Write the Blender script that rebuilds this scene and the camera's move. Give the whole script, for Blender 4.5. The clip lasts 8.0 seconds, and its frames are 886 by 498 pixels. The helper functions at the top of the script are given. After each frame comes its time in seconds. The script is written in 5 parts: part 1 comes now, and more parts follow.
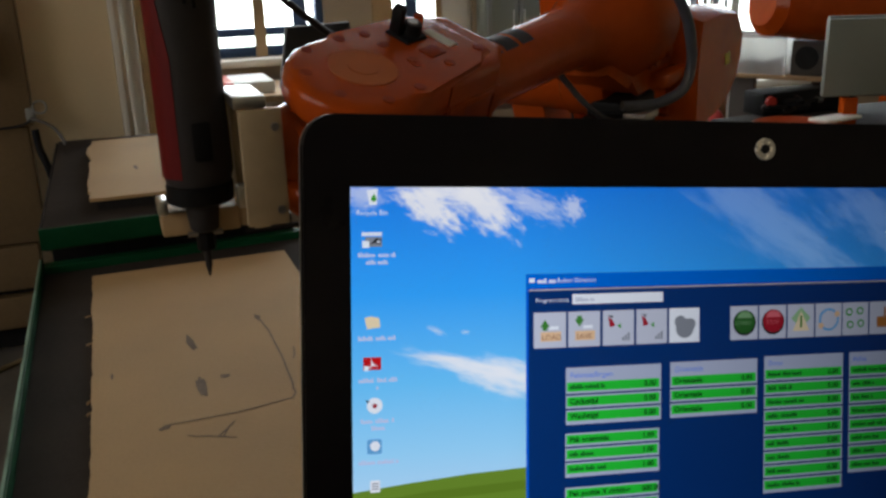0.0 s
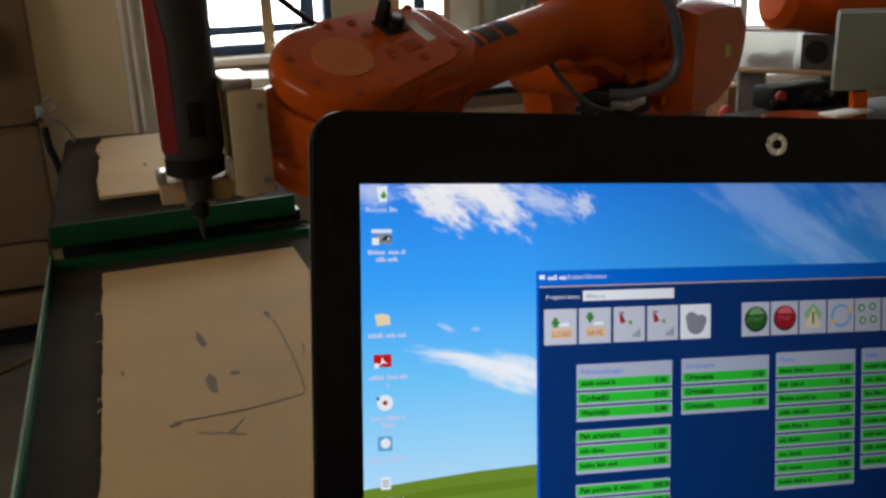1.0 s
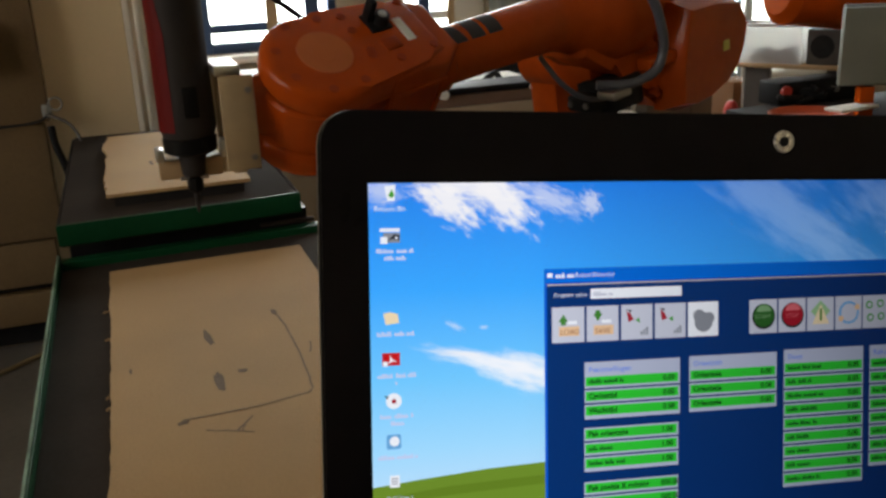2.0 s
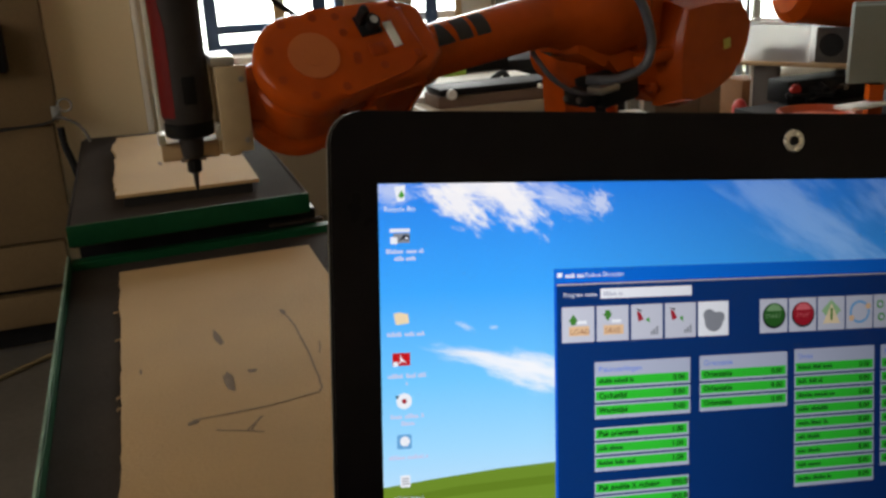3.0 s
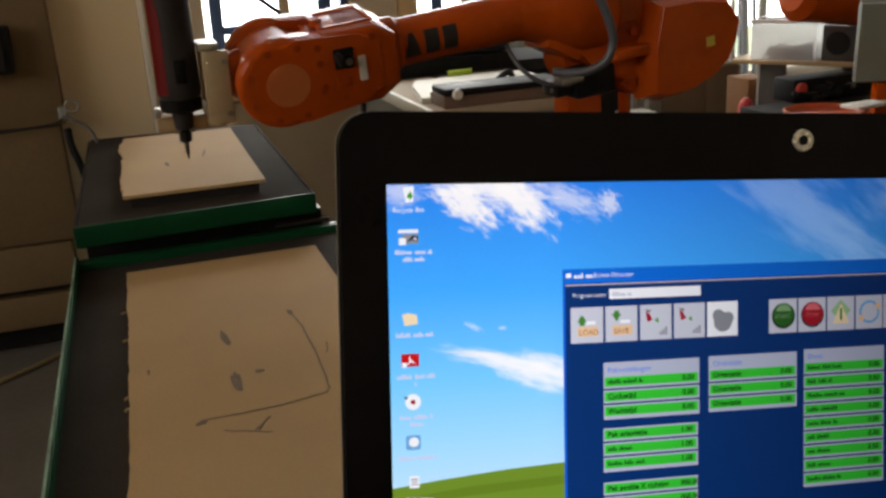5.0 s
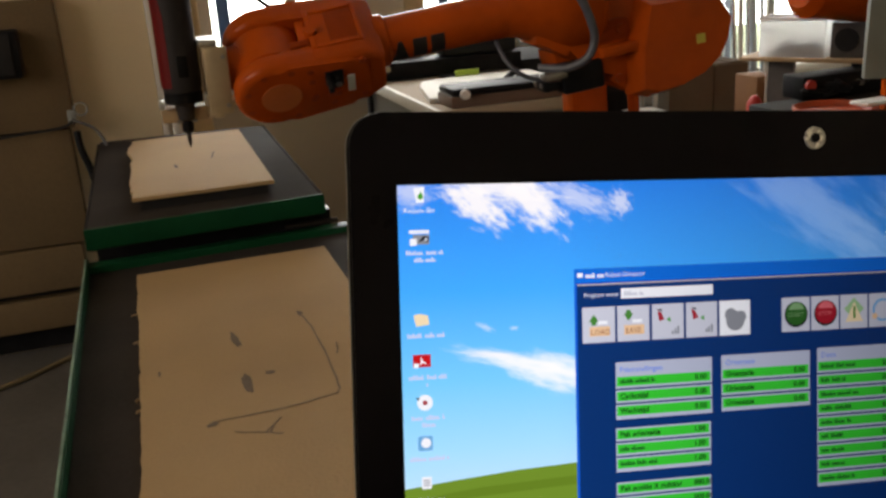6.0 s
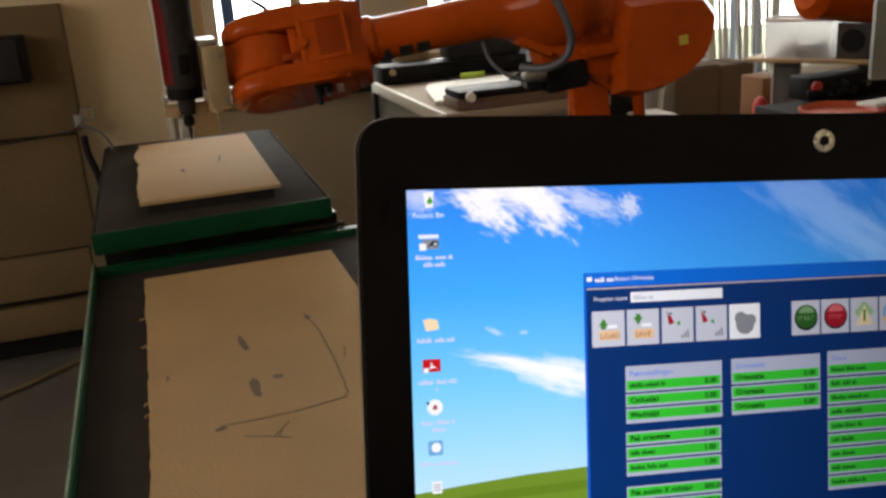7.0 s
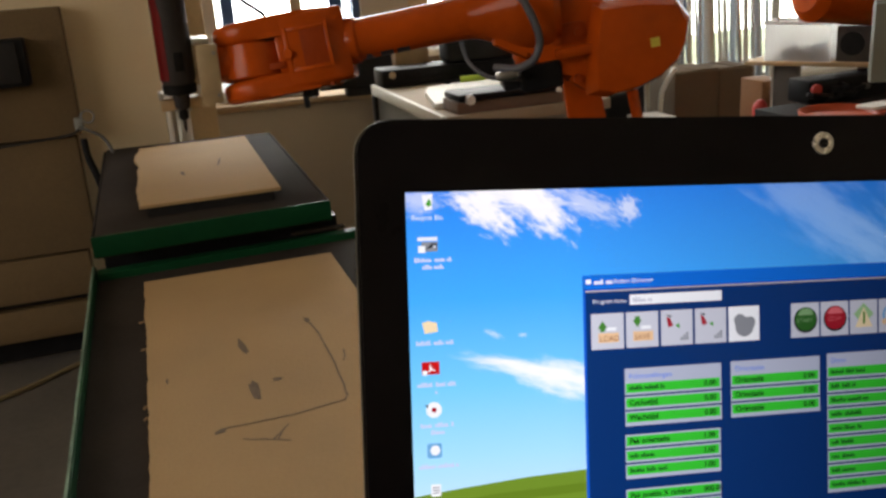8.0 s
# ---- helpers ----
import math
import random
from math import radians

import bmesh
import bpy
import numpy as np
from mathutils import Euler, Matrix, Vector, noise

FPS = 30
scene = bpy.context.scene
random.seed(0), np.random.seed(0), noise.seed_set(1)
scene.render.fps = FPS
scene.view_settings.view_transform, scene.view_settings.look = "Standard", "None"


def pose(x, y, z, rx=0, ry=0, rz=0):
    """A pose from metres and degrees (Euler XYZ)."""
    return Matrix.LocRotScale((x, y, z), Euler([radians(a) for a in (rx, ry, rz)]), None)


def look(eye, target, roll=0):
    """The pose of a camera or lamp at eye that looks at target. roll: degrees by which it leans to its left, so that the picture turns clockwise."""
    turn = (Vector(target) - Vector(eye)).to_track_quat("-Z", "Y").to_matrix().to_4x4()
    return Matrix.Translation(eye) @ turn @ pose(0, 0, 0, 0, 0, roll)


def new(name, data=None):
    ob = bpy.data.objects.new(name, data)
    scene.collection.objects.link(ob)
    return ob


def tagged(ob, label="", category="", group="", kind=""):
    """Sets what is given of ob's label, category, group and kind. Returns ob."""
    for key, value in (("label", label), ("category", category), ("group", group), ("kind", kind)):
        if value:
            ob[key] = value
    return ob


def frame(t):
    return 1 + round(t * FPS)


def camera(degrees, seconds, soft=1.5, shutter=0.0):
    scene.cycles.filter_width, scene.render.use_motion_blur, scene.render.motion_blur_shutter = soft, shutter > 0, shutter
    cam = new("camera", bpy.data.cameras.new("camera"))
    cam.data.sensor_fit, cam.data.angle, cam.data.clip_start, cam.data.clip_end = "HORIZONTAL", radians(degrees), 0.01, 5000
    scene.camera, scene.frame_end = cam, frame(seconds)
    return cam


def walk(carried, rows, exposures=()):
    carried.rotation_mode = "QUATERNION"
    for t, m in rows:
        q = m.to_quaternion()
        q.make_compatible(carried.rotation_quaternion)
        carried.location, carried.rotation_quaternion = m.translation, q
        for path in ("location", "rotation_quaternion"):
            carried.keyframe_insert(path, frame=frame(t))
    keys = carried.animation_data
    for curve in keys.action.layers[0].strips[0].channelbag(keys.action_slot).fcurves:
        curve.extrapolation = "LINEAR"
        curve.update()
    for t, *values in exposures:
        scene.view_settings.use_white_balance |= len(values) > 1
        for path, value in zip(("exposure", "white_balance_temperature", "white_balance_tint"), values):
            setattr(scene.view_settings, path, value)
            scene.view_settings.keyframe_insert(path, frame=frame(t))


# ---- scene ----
cam = camera(52.1, 8.0, soft=2.8)

PATH = [
    (0, (0.04432, -0.14094, 0.31485), (0.68705, 1.65011, -0.30079), -1.821),
    (0.5, (0.04364, -0.14077, 0.31542), (0.67229, 1.65464, -0.30208), -2.044),
    (1, (0.04400, -0.14000, 0.31498), (0.66816, 1.65489, -0.30855), -2.156),
    (1.5, (0.04347, -0.14016, 0.31558), (0.66471, 1.65382, -0.31346), -2.265),
    (3, (0.04197, -0.14040, 0.31654), (0.63806, 1.66152, -0.31416), -2.795),
    (3.5, (0.04156, -0.14014, 0.31680), (0.63809, 1.66161, -0.31394), -2.713),
    (4, (0.04101, -0.13989, 0.31684), (0.63240, 1.66366, -0.31361), -2.802),
    (4.5, (0.04112, -0.13994, 0.31695), (0.63182, 1.66366, -0.31400), -2.827),
    (6, (0.04010, -0.13905, 0.31702), (0.60759, 1.67239, -0.31277), -3.565),
    (6.5, (0.03956, -0.13849, 0.31745), (0.60354, 1.67442, -0.31127), -3.644),
    (7, (0.03872, -0.13861, 0.31798), (0.59570, 1.67813, -0.30592), -3.886),
    (7.5, (0.03908, -0.13885, 0.31792), (0.59712, 1.67929, -0.30092), -3.797),
    (8, (0.03918, -0.13855, 0.31770), (0.59702, 1.67999, -0.30012), -3.910),
]
walk(cam, [(t, look(eye, target, roll)) for t, eye, target, roll in PATH],
     ((0, -0.36, 6050, 12), (0.5, -0.28, 6200, 12), (1.5, -0.1, 6350, 12), (3.5, -0.02, 6500, 13), (4.5, 0.0, 6550, 14), (6.5, 0.11, 6600, 15), (8, 0.15, 6600, 15)))

# world, lights
world = bpy.data.worlds.new("sky")
scene.world = world
world.use_nodes = True
wn = world.node_tree
sky = wn.nodes.new("ShaderNodeTexSky")
sky.sky_type, sky.sun_disc = "NISHITA", False
sky.sun_elevation, sky.sun_rotation = radians(50), radians(200)
wn.links.new(sky.outputs[0], wn.nodes["Background"].inputs[0])
wn.nodes["Background"].inputs[1].default_value = 0.12


def area_light(name, place, target, wide, high, power, colour):
    lamp = bpy.data.lights.new(name, "AREA")
    lamp.shape, lamp.size, lamp.size_y, lamp.energy, lamp.color = "RECTANGLE", wide, high, power, colour
    ob = new(name, lamp)
    ob.matrix_world = look(place, target)
    return ob


sun = bpy.data.lights.new("sun", "SUN")
sun.energy, sun.angle, sun.color = 2.5, radians(0.6), (1.0, 0.95, 0.86)
new("sun", sun).matrix_world = look((2.0, 9.0, 9.0), (2.5, 14.0, 0.0))
area_light("window_light_north", (0.95, 3.36, 0.75), (0.95, 0.0, 0.1), 1.9, 1.4, 46.0, (0.97, 0.98, 0.95))
# Warm fill lamp added out of view on the west side.
area_light("fill_light_west", (-2.55, -0.2, 0.95), (0.2, 0.9, -0.1), 2.4, 1.2, 28.0, (1.0, 0.86, 0.66))


area_light("window_light_east", (2.75, 3.36, 0.7), (1.6, 1.0, -0.1), 1.0, 1.4, 14.0, (0.9, 0.96, 1.0))


# materials
def srgb(r, g, b):
    return [((c / 255 / 12.92) if c < 11 else ((c / 255 + 0.055) / 1.055) ** 2.4) for c in (r, g, b)] + [1.0]


def paint(name, colour, rough=0.5, metal=0.0, vary=0.15, scale=8.0, bump=0.0, fine=120.0, coat=0.0, tint=None):
    """A surface with soft patches, fine grain and relief."""
    m = bpy.data.materials.new(name)
    m.use_nodes = True
    n, link = m.node_tree.nodes, m.node_tree.links.new
    b = n["Principled BSDF"]
    b.inputs["Roughness"].default_value, b.inputs["Metallic"].default_value = rough, metal
    b.inputs["Coat Weight"].default_value = coat
    where = n.new("ShaderNodeTexCoord")
    big, small = n.new("ShaderNodeTexNoise"), n.new("ShaderNodeTexNoise")
    big.inputs["Scale"].default_value, small.inputs["Scale"].default_value = scale, fine
    big.inputs["Detail"].default_value = 5
    for x in (big, small):
        link(where.outputs["Object"], x.inputs["Vector"])
    add = n.new("ShaderNodeMath")
    add.operation = "MULTIPLY_ADD"
    link(small.outputs[0], add.inputs[0])
    add.inputs[1].default_value = 0.35
    link(big.outputs[0], add.inputs[2])
    ramp = n.new("ShaderNodeValToRGB")
    ramp.color_ramp.elements[0].position, ramp.color_ramp.elements[1].position = 0.4, 0.95
    other = tint or [c * (1 + vary) for c in colour[:3]]
    ramp.color_ramp.elements[0].color = [c * (1 - vary) for c in colour[:3]] + [1]
    ramp.color_ramp.elements[1].color = list(other[:3]) + [1]
    link(add.outputs[0], ramp.inputs[0])
    link(ramp.outputs[0], b.inputs["Base Color"])
    wear = n.new("ShaderNodeMapRange")
    wear.inputs[3].default_value, wear.inputs[4].default_value = max(0.02, rough - 0.08), min(1, rough + 0.1)
    link(big.outputs[0], wear.inputs[0])
    link(wear.outputs[0], b.inputs["Roughness"])
    if bump:
        bp = n.new("ShaderNodeBump")
        bp.inputs["Strength"].default_value, bp.inputs["Distance"].default_value = bump, 0.002
        link(small.outputs[0], bp.inputs["Height"])
        link(bp.outputs[0], b.inputs["Normal"])
    return m


def glow(name, colour, strength=1.0):
    m = bpy.data.materials.new(name)
    m.use_nodes = True
    b = m.node_tree.nodes["Principled BSDF"]
    b.inputs["Base Color"].default_value = (0.002, 0.002, 0.002, 1)
    b.inputs["Roughness"].default_value = 0.4
    b.inputs["Specular IOR Level"].default_value = 0.1
    b.inputs["Emission Color"].default_value = colour
    b.inputs["Emission Strength"].default_value = strength
    return m


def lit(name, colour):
    """A lit part of the laptop's panel, viewing-angle dimming painted in towards the right."""
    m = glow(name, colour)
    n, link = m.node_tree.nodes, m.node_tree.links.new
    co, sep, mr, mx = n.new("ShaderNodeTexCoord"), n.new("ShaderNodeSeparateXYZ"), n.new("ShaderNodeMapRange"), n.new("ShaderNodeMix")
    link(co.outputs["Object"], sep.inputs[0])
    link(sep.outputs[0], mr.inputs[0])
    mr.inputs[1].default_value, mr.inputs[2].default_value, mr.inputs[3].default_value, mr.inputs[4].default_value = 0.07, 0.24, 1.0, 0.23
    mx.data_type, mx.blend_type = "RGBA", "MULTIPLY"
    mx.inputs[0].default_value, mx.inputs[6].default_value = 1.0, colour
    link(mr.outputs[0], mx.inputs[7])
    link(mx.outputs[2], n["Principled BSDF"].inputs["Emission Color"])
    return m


ORANGE = paint("robot_orange", (0.43, 0.066, 0.004), 0.2, vary=0.2, scale=9, fine=60, bump=0.02, coat=0.2)
ORANGE_LIGHT = paint("cover_orange", (0.52, 0.15, 0.045), 0.5, vary=0.06, scale=20)
# Darker orange paints shade into recesses, slots and bolt holes; also colours the dark red plate.
ORANGE_DARK = paint("dark_and_shaded_orange", (0.3, 0.042, 0.003), 0.5)
BLACK = paint("black_plastic", (0.012, 0.012, 0.013), 0.45, vary=0.3, scale=30)
LOGO_BLACK = paint("black_marking", (0.02, 0.016, 0.014), 0.6, vary=0.3, scale=60)
BEZEL = paint("bezel_black", (0.006, 0.005, 0.0065), 0.3, vary=0.3, scale=40)
SILVER = paint("brushed_metal", (0.6, 0.6, 0.58), 0.3, metal=1.0, vary=0.1, scale=40)
ALU = paint("milled_aluminium", (0.44, 0.34, 0.21), 0.42, metal=0.25, vary=0.12, scale=25, bump=0.05)
HOSE = paint("grey_hose", (0.085, 0.09, 0.11), 0.35, vary=0.2, scale=60)
TOOL_GREY = paint("tool_grey", (0.034, 0.030, 0.029), 0.5, vary=0.15, scale=40)
TOOL_RED = paint("tool_red", (0.115, 0.005, 0.005), 0.45, vary=0.15, scale=40)
TOOL_DARK = paint("tool_dark", (0.006, 0.0055, 0.0055), 0.55, vary=0.3)
STEEL = paint("tool_steel", (0.32, 0.31, 0.3), 0.35, metal=0.9, vary=0.15)
CARD = paint("raw_board", (0.46, 0.305, 0.145), 0.85, vary=0.1, scale=7, fine=350, bump=0.25)
SMUDGE = paint("ink_smudge", (0.18, 0.13, 0.09), 0.85, vary=0.25, scale=200)
CARD_EDGE = paint("board_edge", (0.3, 0.2, 0.11), 0.9, vary=0.3, scale=60, bump=0.4)
PENCIL = paint("marker_ink", (0.21, 0.152, 0.1), 0.8, vary=0.3, scale=90)
RUBBER = paint("dark_table_mat", (0.043, 0.036, 0.031), 0.9, vary=0.22, scale=12, fine=260, bump=0.2)
GREEN = paint("green_edge", (0.004, 0.06, 0.022), 0.5, vary=0.18, scale=14)
# Pale green carries the bright highlight along the worn rail edge.
WORN_GLINT = paint("worn_rail_glint", (0.2, 0.32, 0.25), 0.4, vary=0.5, scale=30)
CRATE = paint("brown_fibreboard", (0.15, 0.1, 0.046), 0.8, vary=0.25, scale=5, fine=200, bump=0.2)
WALL = paint("cream_wall", (0.72, 0.605, 0.405), 0.85, vary=0.05, scale=3, fine=150, bump=0.1)
BEIGE = paint("beige_panel", (0.37, 0.3, 0.22), 0.8, vary=0.06, scale=3, fine=120, bump=0.08)
WHITE = paint("white_paint", (0.72, 0.69, 0.62), 0.5, vary=0.05, scale=5)
BLUE = paint("blue_frame", (0.03, 0.07, 0.17), 0.45, vary=0.1, scale=8)
WOOD = paint("light_wood", (0.4, 0.27, 0.14), 0.6, vary=0.2, scale=7, fine=90, bump=0.1)
FLOOR = paint("worn_floor", (0.062, 0.056, 0.05), 0.6, vary=0.3, scale=3, fine=80, bump=0.1)
CEIL = paint("ceiling_white", (0.68, 0.64, 0.57), 0.9, vary=0.04, scale=2)
DARK = paint("dark_equipment", (0.026, 0.025, 0.025), 0.7, vary=0.25, scale=9)
GREY = paint("grey_metal", (0.22, 0.23, 0.22), 0.45, vary=0.1, scale=9, metal=0.2)
PANEL = paint("grey_green_panel", (0.2, 0.215, 0.185), 0.5, vary=0.08, scale=6)
# Pale blue stands in for daylight reflected by shiny tubes.
PALE_BLUE = paint("pale_blue_glare", (0.6, 0.7, 0.8), 0.3, vary=0.1, scale=15)
CHROME = paint("shiny_tube", (0.7, 0.72, 0.75), 0.18, metal=1.0, vary=0.1, scale=15)
PLASTIC = paint("frosted_plastic", (0.75, 0.77, 0.78), 0.3, vary=0.08, scale=14)
BOX = paint("old_cardboard", (0.125, 0.088, 0.052), 0.85, vary=0.15, scale=8, bump=0.1)
RED = paint("red_plastic", (0.5, 0.03, 0.02), 0.4)
YELLOW = paint("yellow_label", (0.6, 0.5, 0.06), 0.6)
LIME = paint("lime_label", (0.42, 0.6, 0.06), 0.6)
PAPER = paint("white_paper", (0.75, 0.75, 0.72), 0.8, vary=0.05)
BROWN = paint("brown_board", (0.15, 0.1, 0.075), 0.7, vary=0.15, scale=8)
CABLE = paint("cable_grey", (0.075, 0.07, 0.062), 0.5)
CABLE_PALE = paint("pale_cable", (0.2, 0.155, 0.08), 0.6)


for m in (ORANGE_LIGHT, BEZEL, BLACK, RUBBER, GREEN, ORANGE_DARK, TOOL_GREY, TOOL_RED, TOOL_DARK, DARK):
    m.node_tree.nodes["Principled BSDF"].inputs["Specular IOR Level"].default_value = 0.12
RUBBER.node_tree.nodes["Principled BSDF"].inputs["Specular IOR Level"].default_value = 0.04
ORANGE.node_tree.nodes["Principled BSDF"].inputs["Specular IOR Level"].default_value = 0.08
ORANGE.node_tree.nodes["Principled BSDF"].inputs["Coat Roughness"].default_value = 0.07
RING = paint("bright_ring", (0.82, 0.8, 0.76), 0.25, metal=0.6, vary=0.1, scale=300)


# mesh helpers
def box(bm, x0, y0, z0, x1, y1, z1, bevel=0.0, seg=2, m=None):
    r = bmesh.ops.create_cube(bm, size=1.0)
    t = Matrix.LocRotScale(((x0 + x1) / 2, (y0 + y1) / 2, (z0 + z1) / 2), None, (abs(x1 - x0), abs(y1 - y0), abs(z1 - z0)))
    bmesh.ops.transform(bm, matrix=t, verts=r["verts"])
    vs = r["verts"]
    if bevel:
        es = list({e for v in vs for e in v.link_edges})
        q = bmesh.ops.bevel(bm, geom=es, offset=bevel, segments=seg, affect="EDGES", profile=0.5)
        vs = list({v for f in q["faces"] for v in f.verts} | {v for v in vs if v.is_valid})
    if m:
        bmesh.ops.transform(bm, matrix=m, verts=vs)
    return bm


def rod(bm, a, b, r0, r1=None, seg=24, cap=True):
    a, b = Vector(a), Vector(b)
    r1 = r0 if r1 is None else r1
    r = bmesh.ops.create_cone(bm, cap_ends=cap, segments=seg, radius1=r0, radius2=r1, depth=(b - a).length)
    bmesh.ops.transform(bm, matrix=Matrix.Translation((a + b) / 2) @ (b - a).to_track_quat("Z", "Y").to_matrix().to_4x4(), verts=r["verts"])
    return bm


def lathe(bm, rings, axis="z", seg=32, m=None):
    """Rings of (height, radius) turned round an axis."""
    rows = []
    for h, r in rings:
        row = []
        for i in range(seg):
            c, s = r * math.cos(2 * math.pi * i / seg), r * math.sin(2 * math.pi * i / seg)
            p = Vector((c, s, h) if axis == "z" else (h, c, s) if axis == "x" else (s, h, c))
            row.append(bm.verts.new(m @ p if m else p))
        rows.append(row)
    for a, b in zip(rows, rows[1:]):
        for i in range(seg):
            bm.faces.new((a[i], a[(i + 1) % seg], b[(i + 1) % seg], b[i]))
    bm.faces.new(rows[0][::-1])
    bm.faces.new(rows[-1])
    return bm


def slab(bm, outline, z0, z1, bevel=0.0, m=None, seg=2):
    """An outline in x, y drawn up from z0 to z1."""
    lo = [bm.verts.new((x, y, z0)) for x, y in outline]
    hi = [bm.verts.new((x, y, z1)) for x, y in outline]
    fs = [bm.faces.new(lo[::-1]), bm.faces.new(hi)]
    k = len(lo)
    fs += [bm.faces.new((lo[i], lo[(i + 1) % k], hi[(i + 1) % k], hi[i])) for i in range(k)]
    vs = lo + hi
    if bevel:
        es = list({e for f in fs[:2] for e in f.edges})
        q = bmesh.ops.bevel(bm, geom=es, offset=bevel, segments=seg, affect="EDGES", profile=0.5)
        vs = list({v for f in q["faces"] for v in f.verts} | {v for v in vs if v.is_valid})
    if m:
        bmesh.ops.transform(bm, matrix=m, verts=vs)
    return bm


def sweep(bm, points, r, seg=10, smooth=5):
    """A round cable through points."""
    ps = [Vector(p) for p in points]
    fine = []
    for i in range(len(ps) - 1):
        p0, p1, p2, p3 = ps[max(i - 1, 0)], ps[i], ps[i + 1], ps[min(i + 2, len(ps) - 1)]
        for k in range(smooth):
            t = k / smooth
            fine.append(0.5 * ((2 * p1) + (p2 - p0) * t + (2 * p0 - 5 * p1 + 4 * p2 - p3) * t * t + (3 * p1 - p0 - 3 * p2 + p3) * t ** 3))
    fine.append(ps[-1])
    rows = []
    for i, p in enumerate(fine):
        d = (fine[min(i + 1, len(fine) - 1)] - fine[max(i - 1, 0)]).normalized()
        q = d.to_track_quat("Z", "Y")
        rows.append([bm.verts.new(p + q @ Vector((r * math.cos(2 * math.pi * j / seg), r * math.sin(2 * math.pi * j / seg), 0))) for j in range(seg)])
    for a, b in zip(rows, rows[1:]):
        for i in range(seg):
            bm.faces.new((a[i], a[(i + 1) % seg], b[(i + 1) % seg], b[i]))
    bm.faces.new(rows[0][::-1])
    bm.faces.new(rows[-1])
    return bm


def mesh_of(bm, material, name, smooth=True):
    bmesh.ops.recalc_face_normals(bm, faces=bm.faces)
    me = bpy.data.meshes.new(name)
    bm.to_mesh(me)
    bm.free()
    me.materials.append(material)
    if smooth:
        me.polygons.foreach_set("use_smooth", [True] * len(me.polygons))
        me.set_sharp_from_angle(angle=radians(38))
    return me


def part(name, bm, material, parent, label=""):
    ob = new(name, mesh_of(bm, material, name))
    ob.parent = parent
    return tagged(ob, label)


def thing(name, m, label, category, group="", kind=""):
    ob = new(name)
    ob.empty_display_size = 0.05
    ob.matrix_world = m
    return tagged(ob, label, category, group, kind)


def solid(name, bm, material, label, category="", kind="", m=None, group=""):
    ob = new(name, mesh_of(bm, material, name))
    if m:
        ob.matrix_world = m
    return tagged(ob, label, category, group, kind)


def B():
    return bmesh.new()


def rounded(x0, y0, x1, y1, r, n=6):
    out = []
    for cx, cy, a in ((x1 - r, y1 - r, 0), (x0 + r, y1 - r, 90), (x0 + r, y0 + r, 180), (x1 - r, y0 + r, 270)):
        out += [(cx + r * math.cos(radians(a + 90 * k / n)), cy + r * math.sin(radians(a + 90 * k / n))) for k in range(n + 1)]
    return out


# the room
FLOOR_Z, CEIL_Z = -0.8, 1.9
solid("floor", box(B(), -2.6, -3.2, FLOOR_Z - 0.1, 4.2, 3.6, FLOOR_Z), FLOOR, "worn dark grey workshop floor", "floor", "structure")
solid("ceiling", box(B(), -2.6, -3.2, CEIL_Z, 4.2, 3.6, CEIL_Z + 0.1), CEIL, "plain white ceiling", "ceiling", "structure")
# West wall stays out of view; its opening is added for the fill.
s = B()
box(s, -2.75, -3.2, FLOOR_Z, -2.6, 3.6, 0.3)
box(s, -2.75, -3.2, 1.6, -2.6, 3.6, CEIL_Z)
box(s, -2.75, -3.2, 0.3, -2.6, -1.45, 1.6)
box(s, -2.75, 1.05, 0.3, -2.6, 3.6, 1.6)
solid("wall_west", s, WALL, "unseen cream wall with an opening added for fill light", "wall", "structure")
solid("wall_east", box(B(), 4.2, -3.2, FLOOR_Z, 4.35, 3.6, CEIL_Z), WALL, "plain cream plastered wall", "wall", "structure")
solid("wall_south", box(B(), -2.6, -3.2, FLOOR_Z, 4.2, -3.05, CEIL_Z), WALL, "plain cream plastered wall", "wall", "structure")
s = B()
box(s, -2.6, 3.4, FLOOR_Z, 2.25, 3.6, -0.03)
box(s, 2.25, 3.4, FLOOR_Z, 3.3, 3.6, -0.33)
box(s, 3.3, 3.4, FLOOR_Z, 4.2, 3.6, -0.03)
box(s, 2.25, 3.4, 1.2, 3.3, 3.6, 1.5)
box(s, -2.6, 3.4, 1.5, 4.2, 3.6, CEIL_Z)
box(s, -2.6, 3.4, -0.03, 0.31, 3.6, 1.5)
box(s, 0.86, 3.4, -0.03, 1.05, 3.6, 1.5)
box(s, 1.48, 3.4, -0.03, 2.25, 3.6, 1.5)
box(s, 3.3, 3.4, -0.03, 4.2, 3.6, 1.5)
solid("wall_north", s, BEIGE, "beige wall with two window openings", "wall", "structure")
GLASS = bpy.data.materials.new("window_glass")
GLASS.use_nodes = True
gb = GLASS.node_tree.nodes["Principled BSDF"]
gb.inputs["Transmission Weight"].default_value, gb.inputs["Roughness"].default_value, gb.inputs["IOR"].default_value = 1.0, 0.0, 1.02


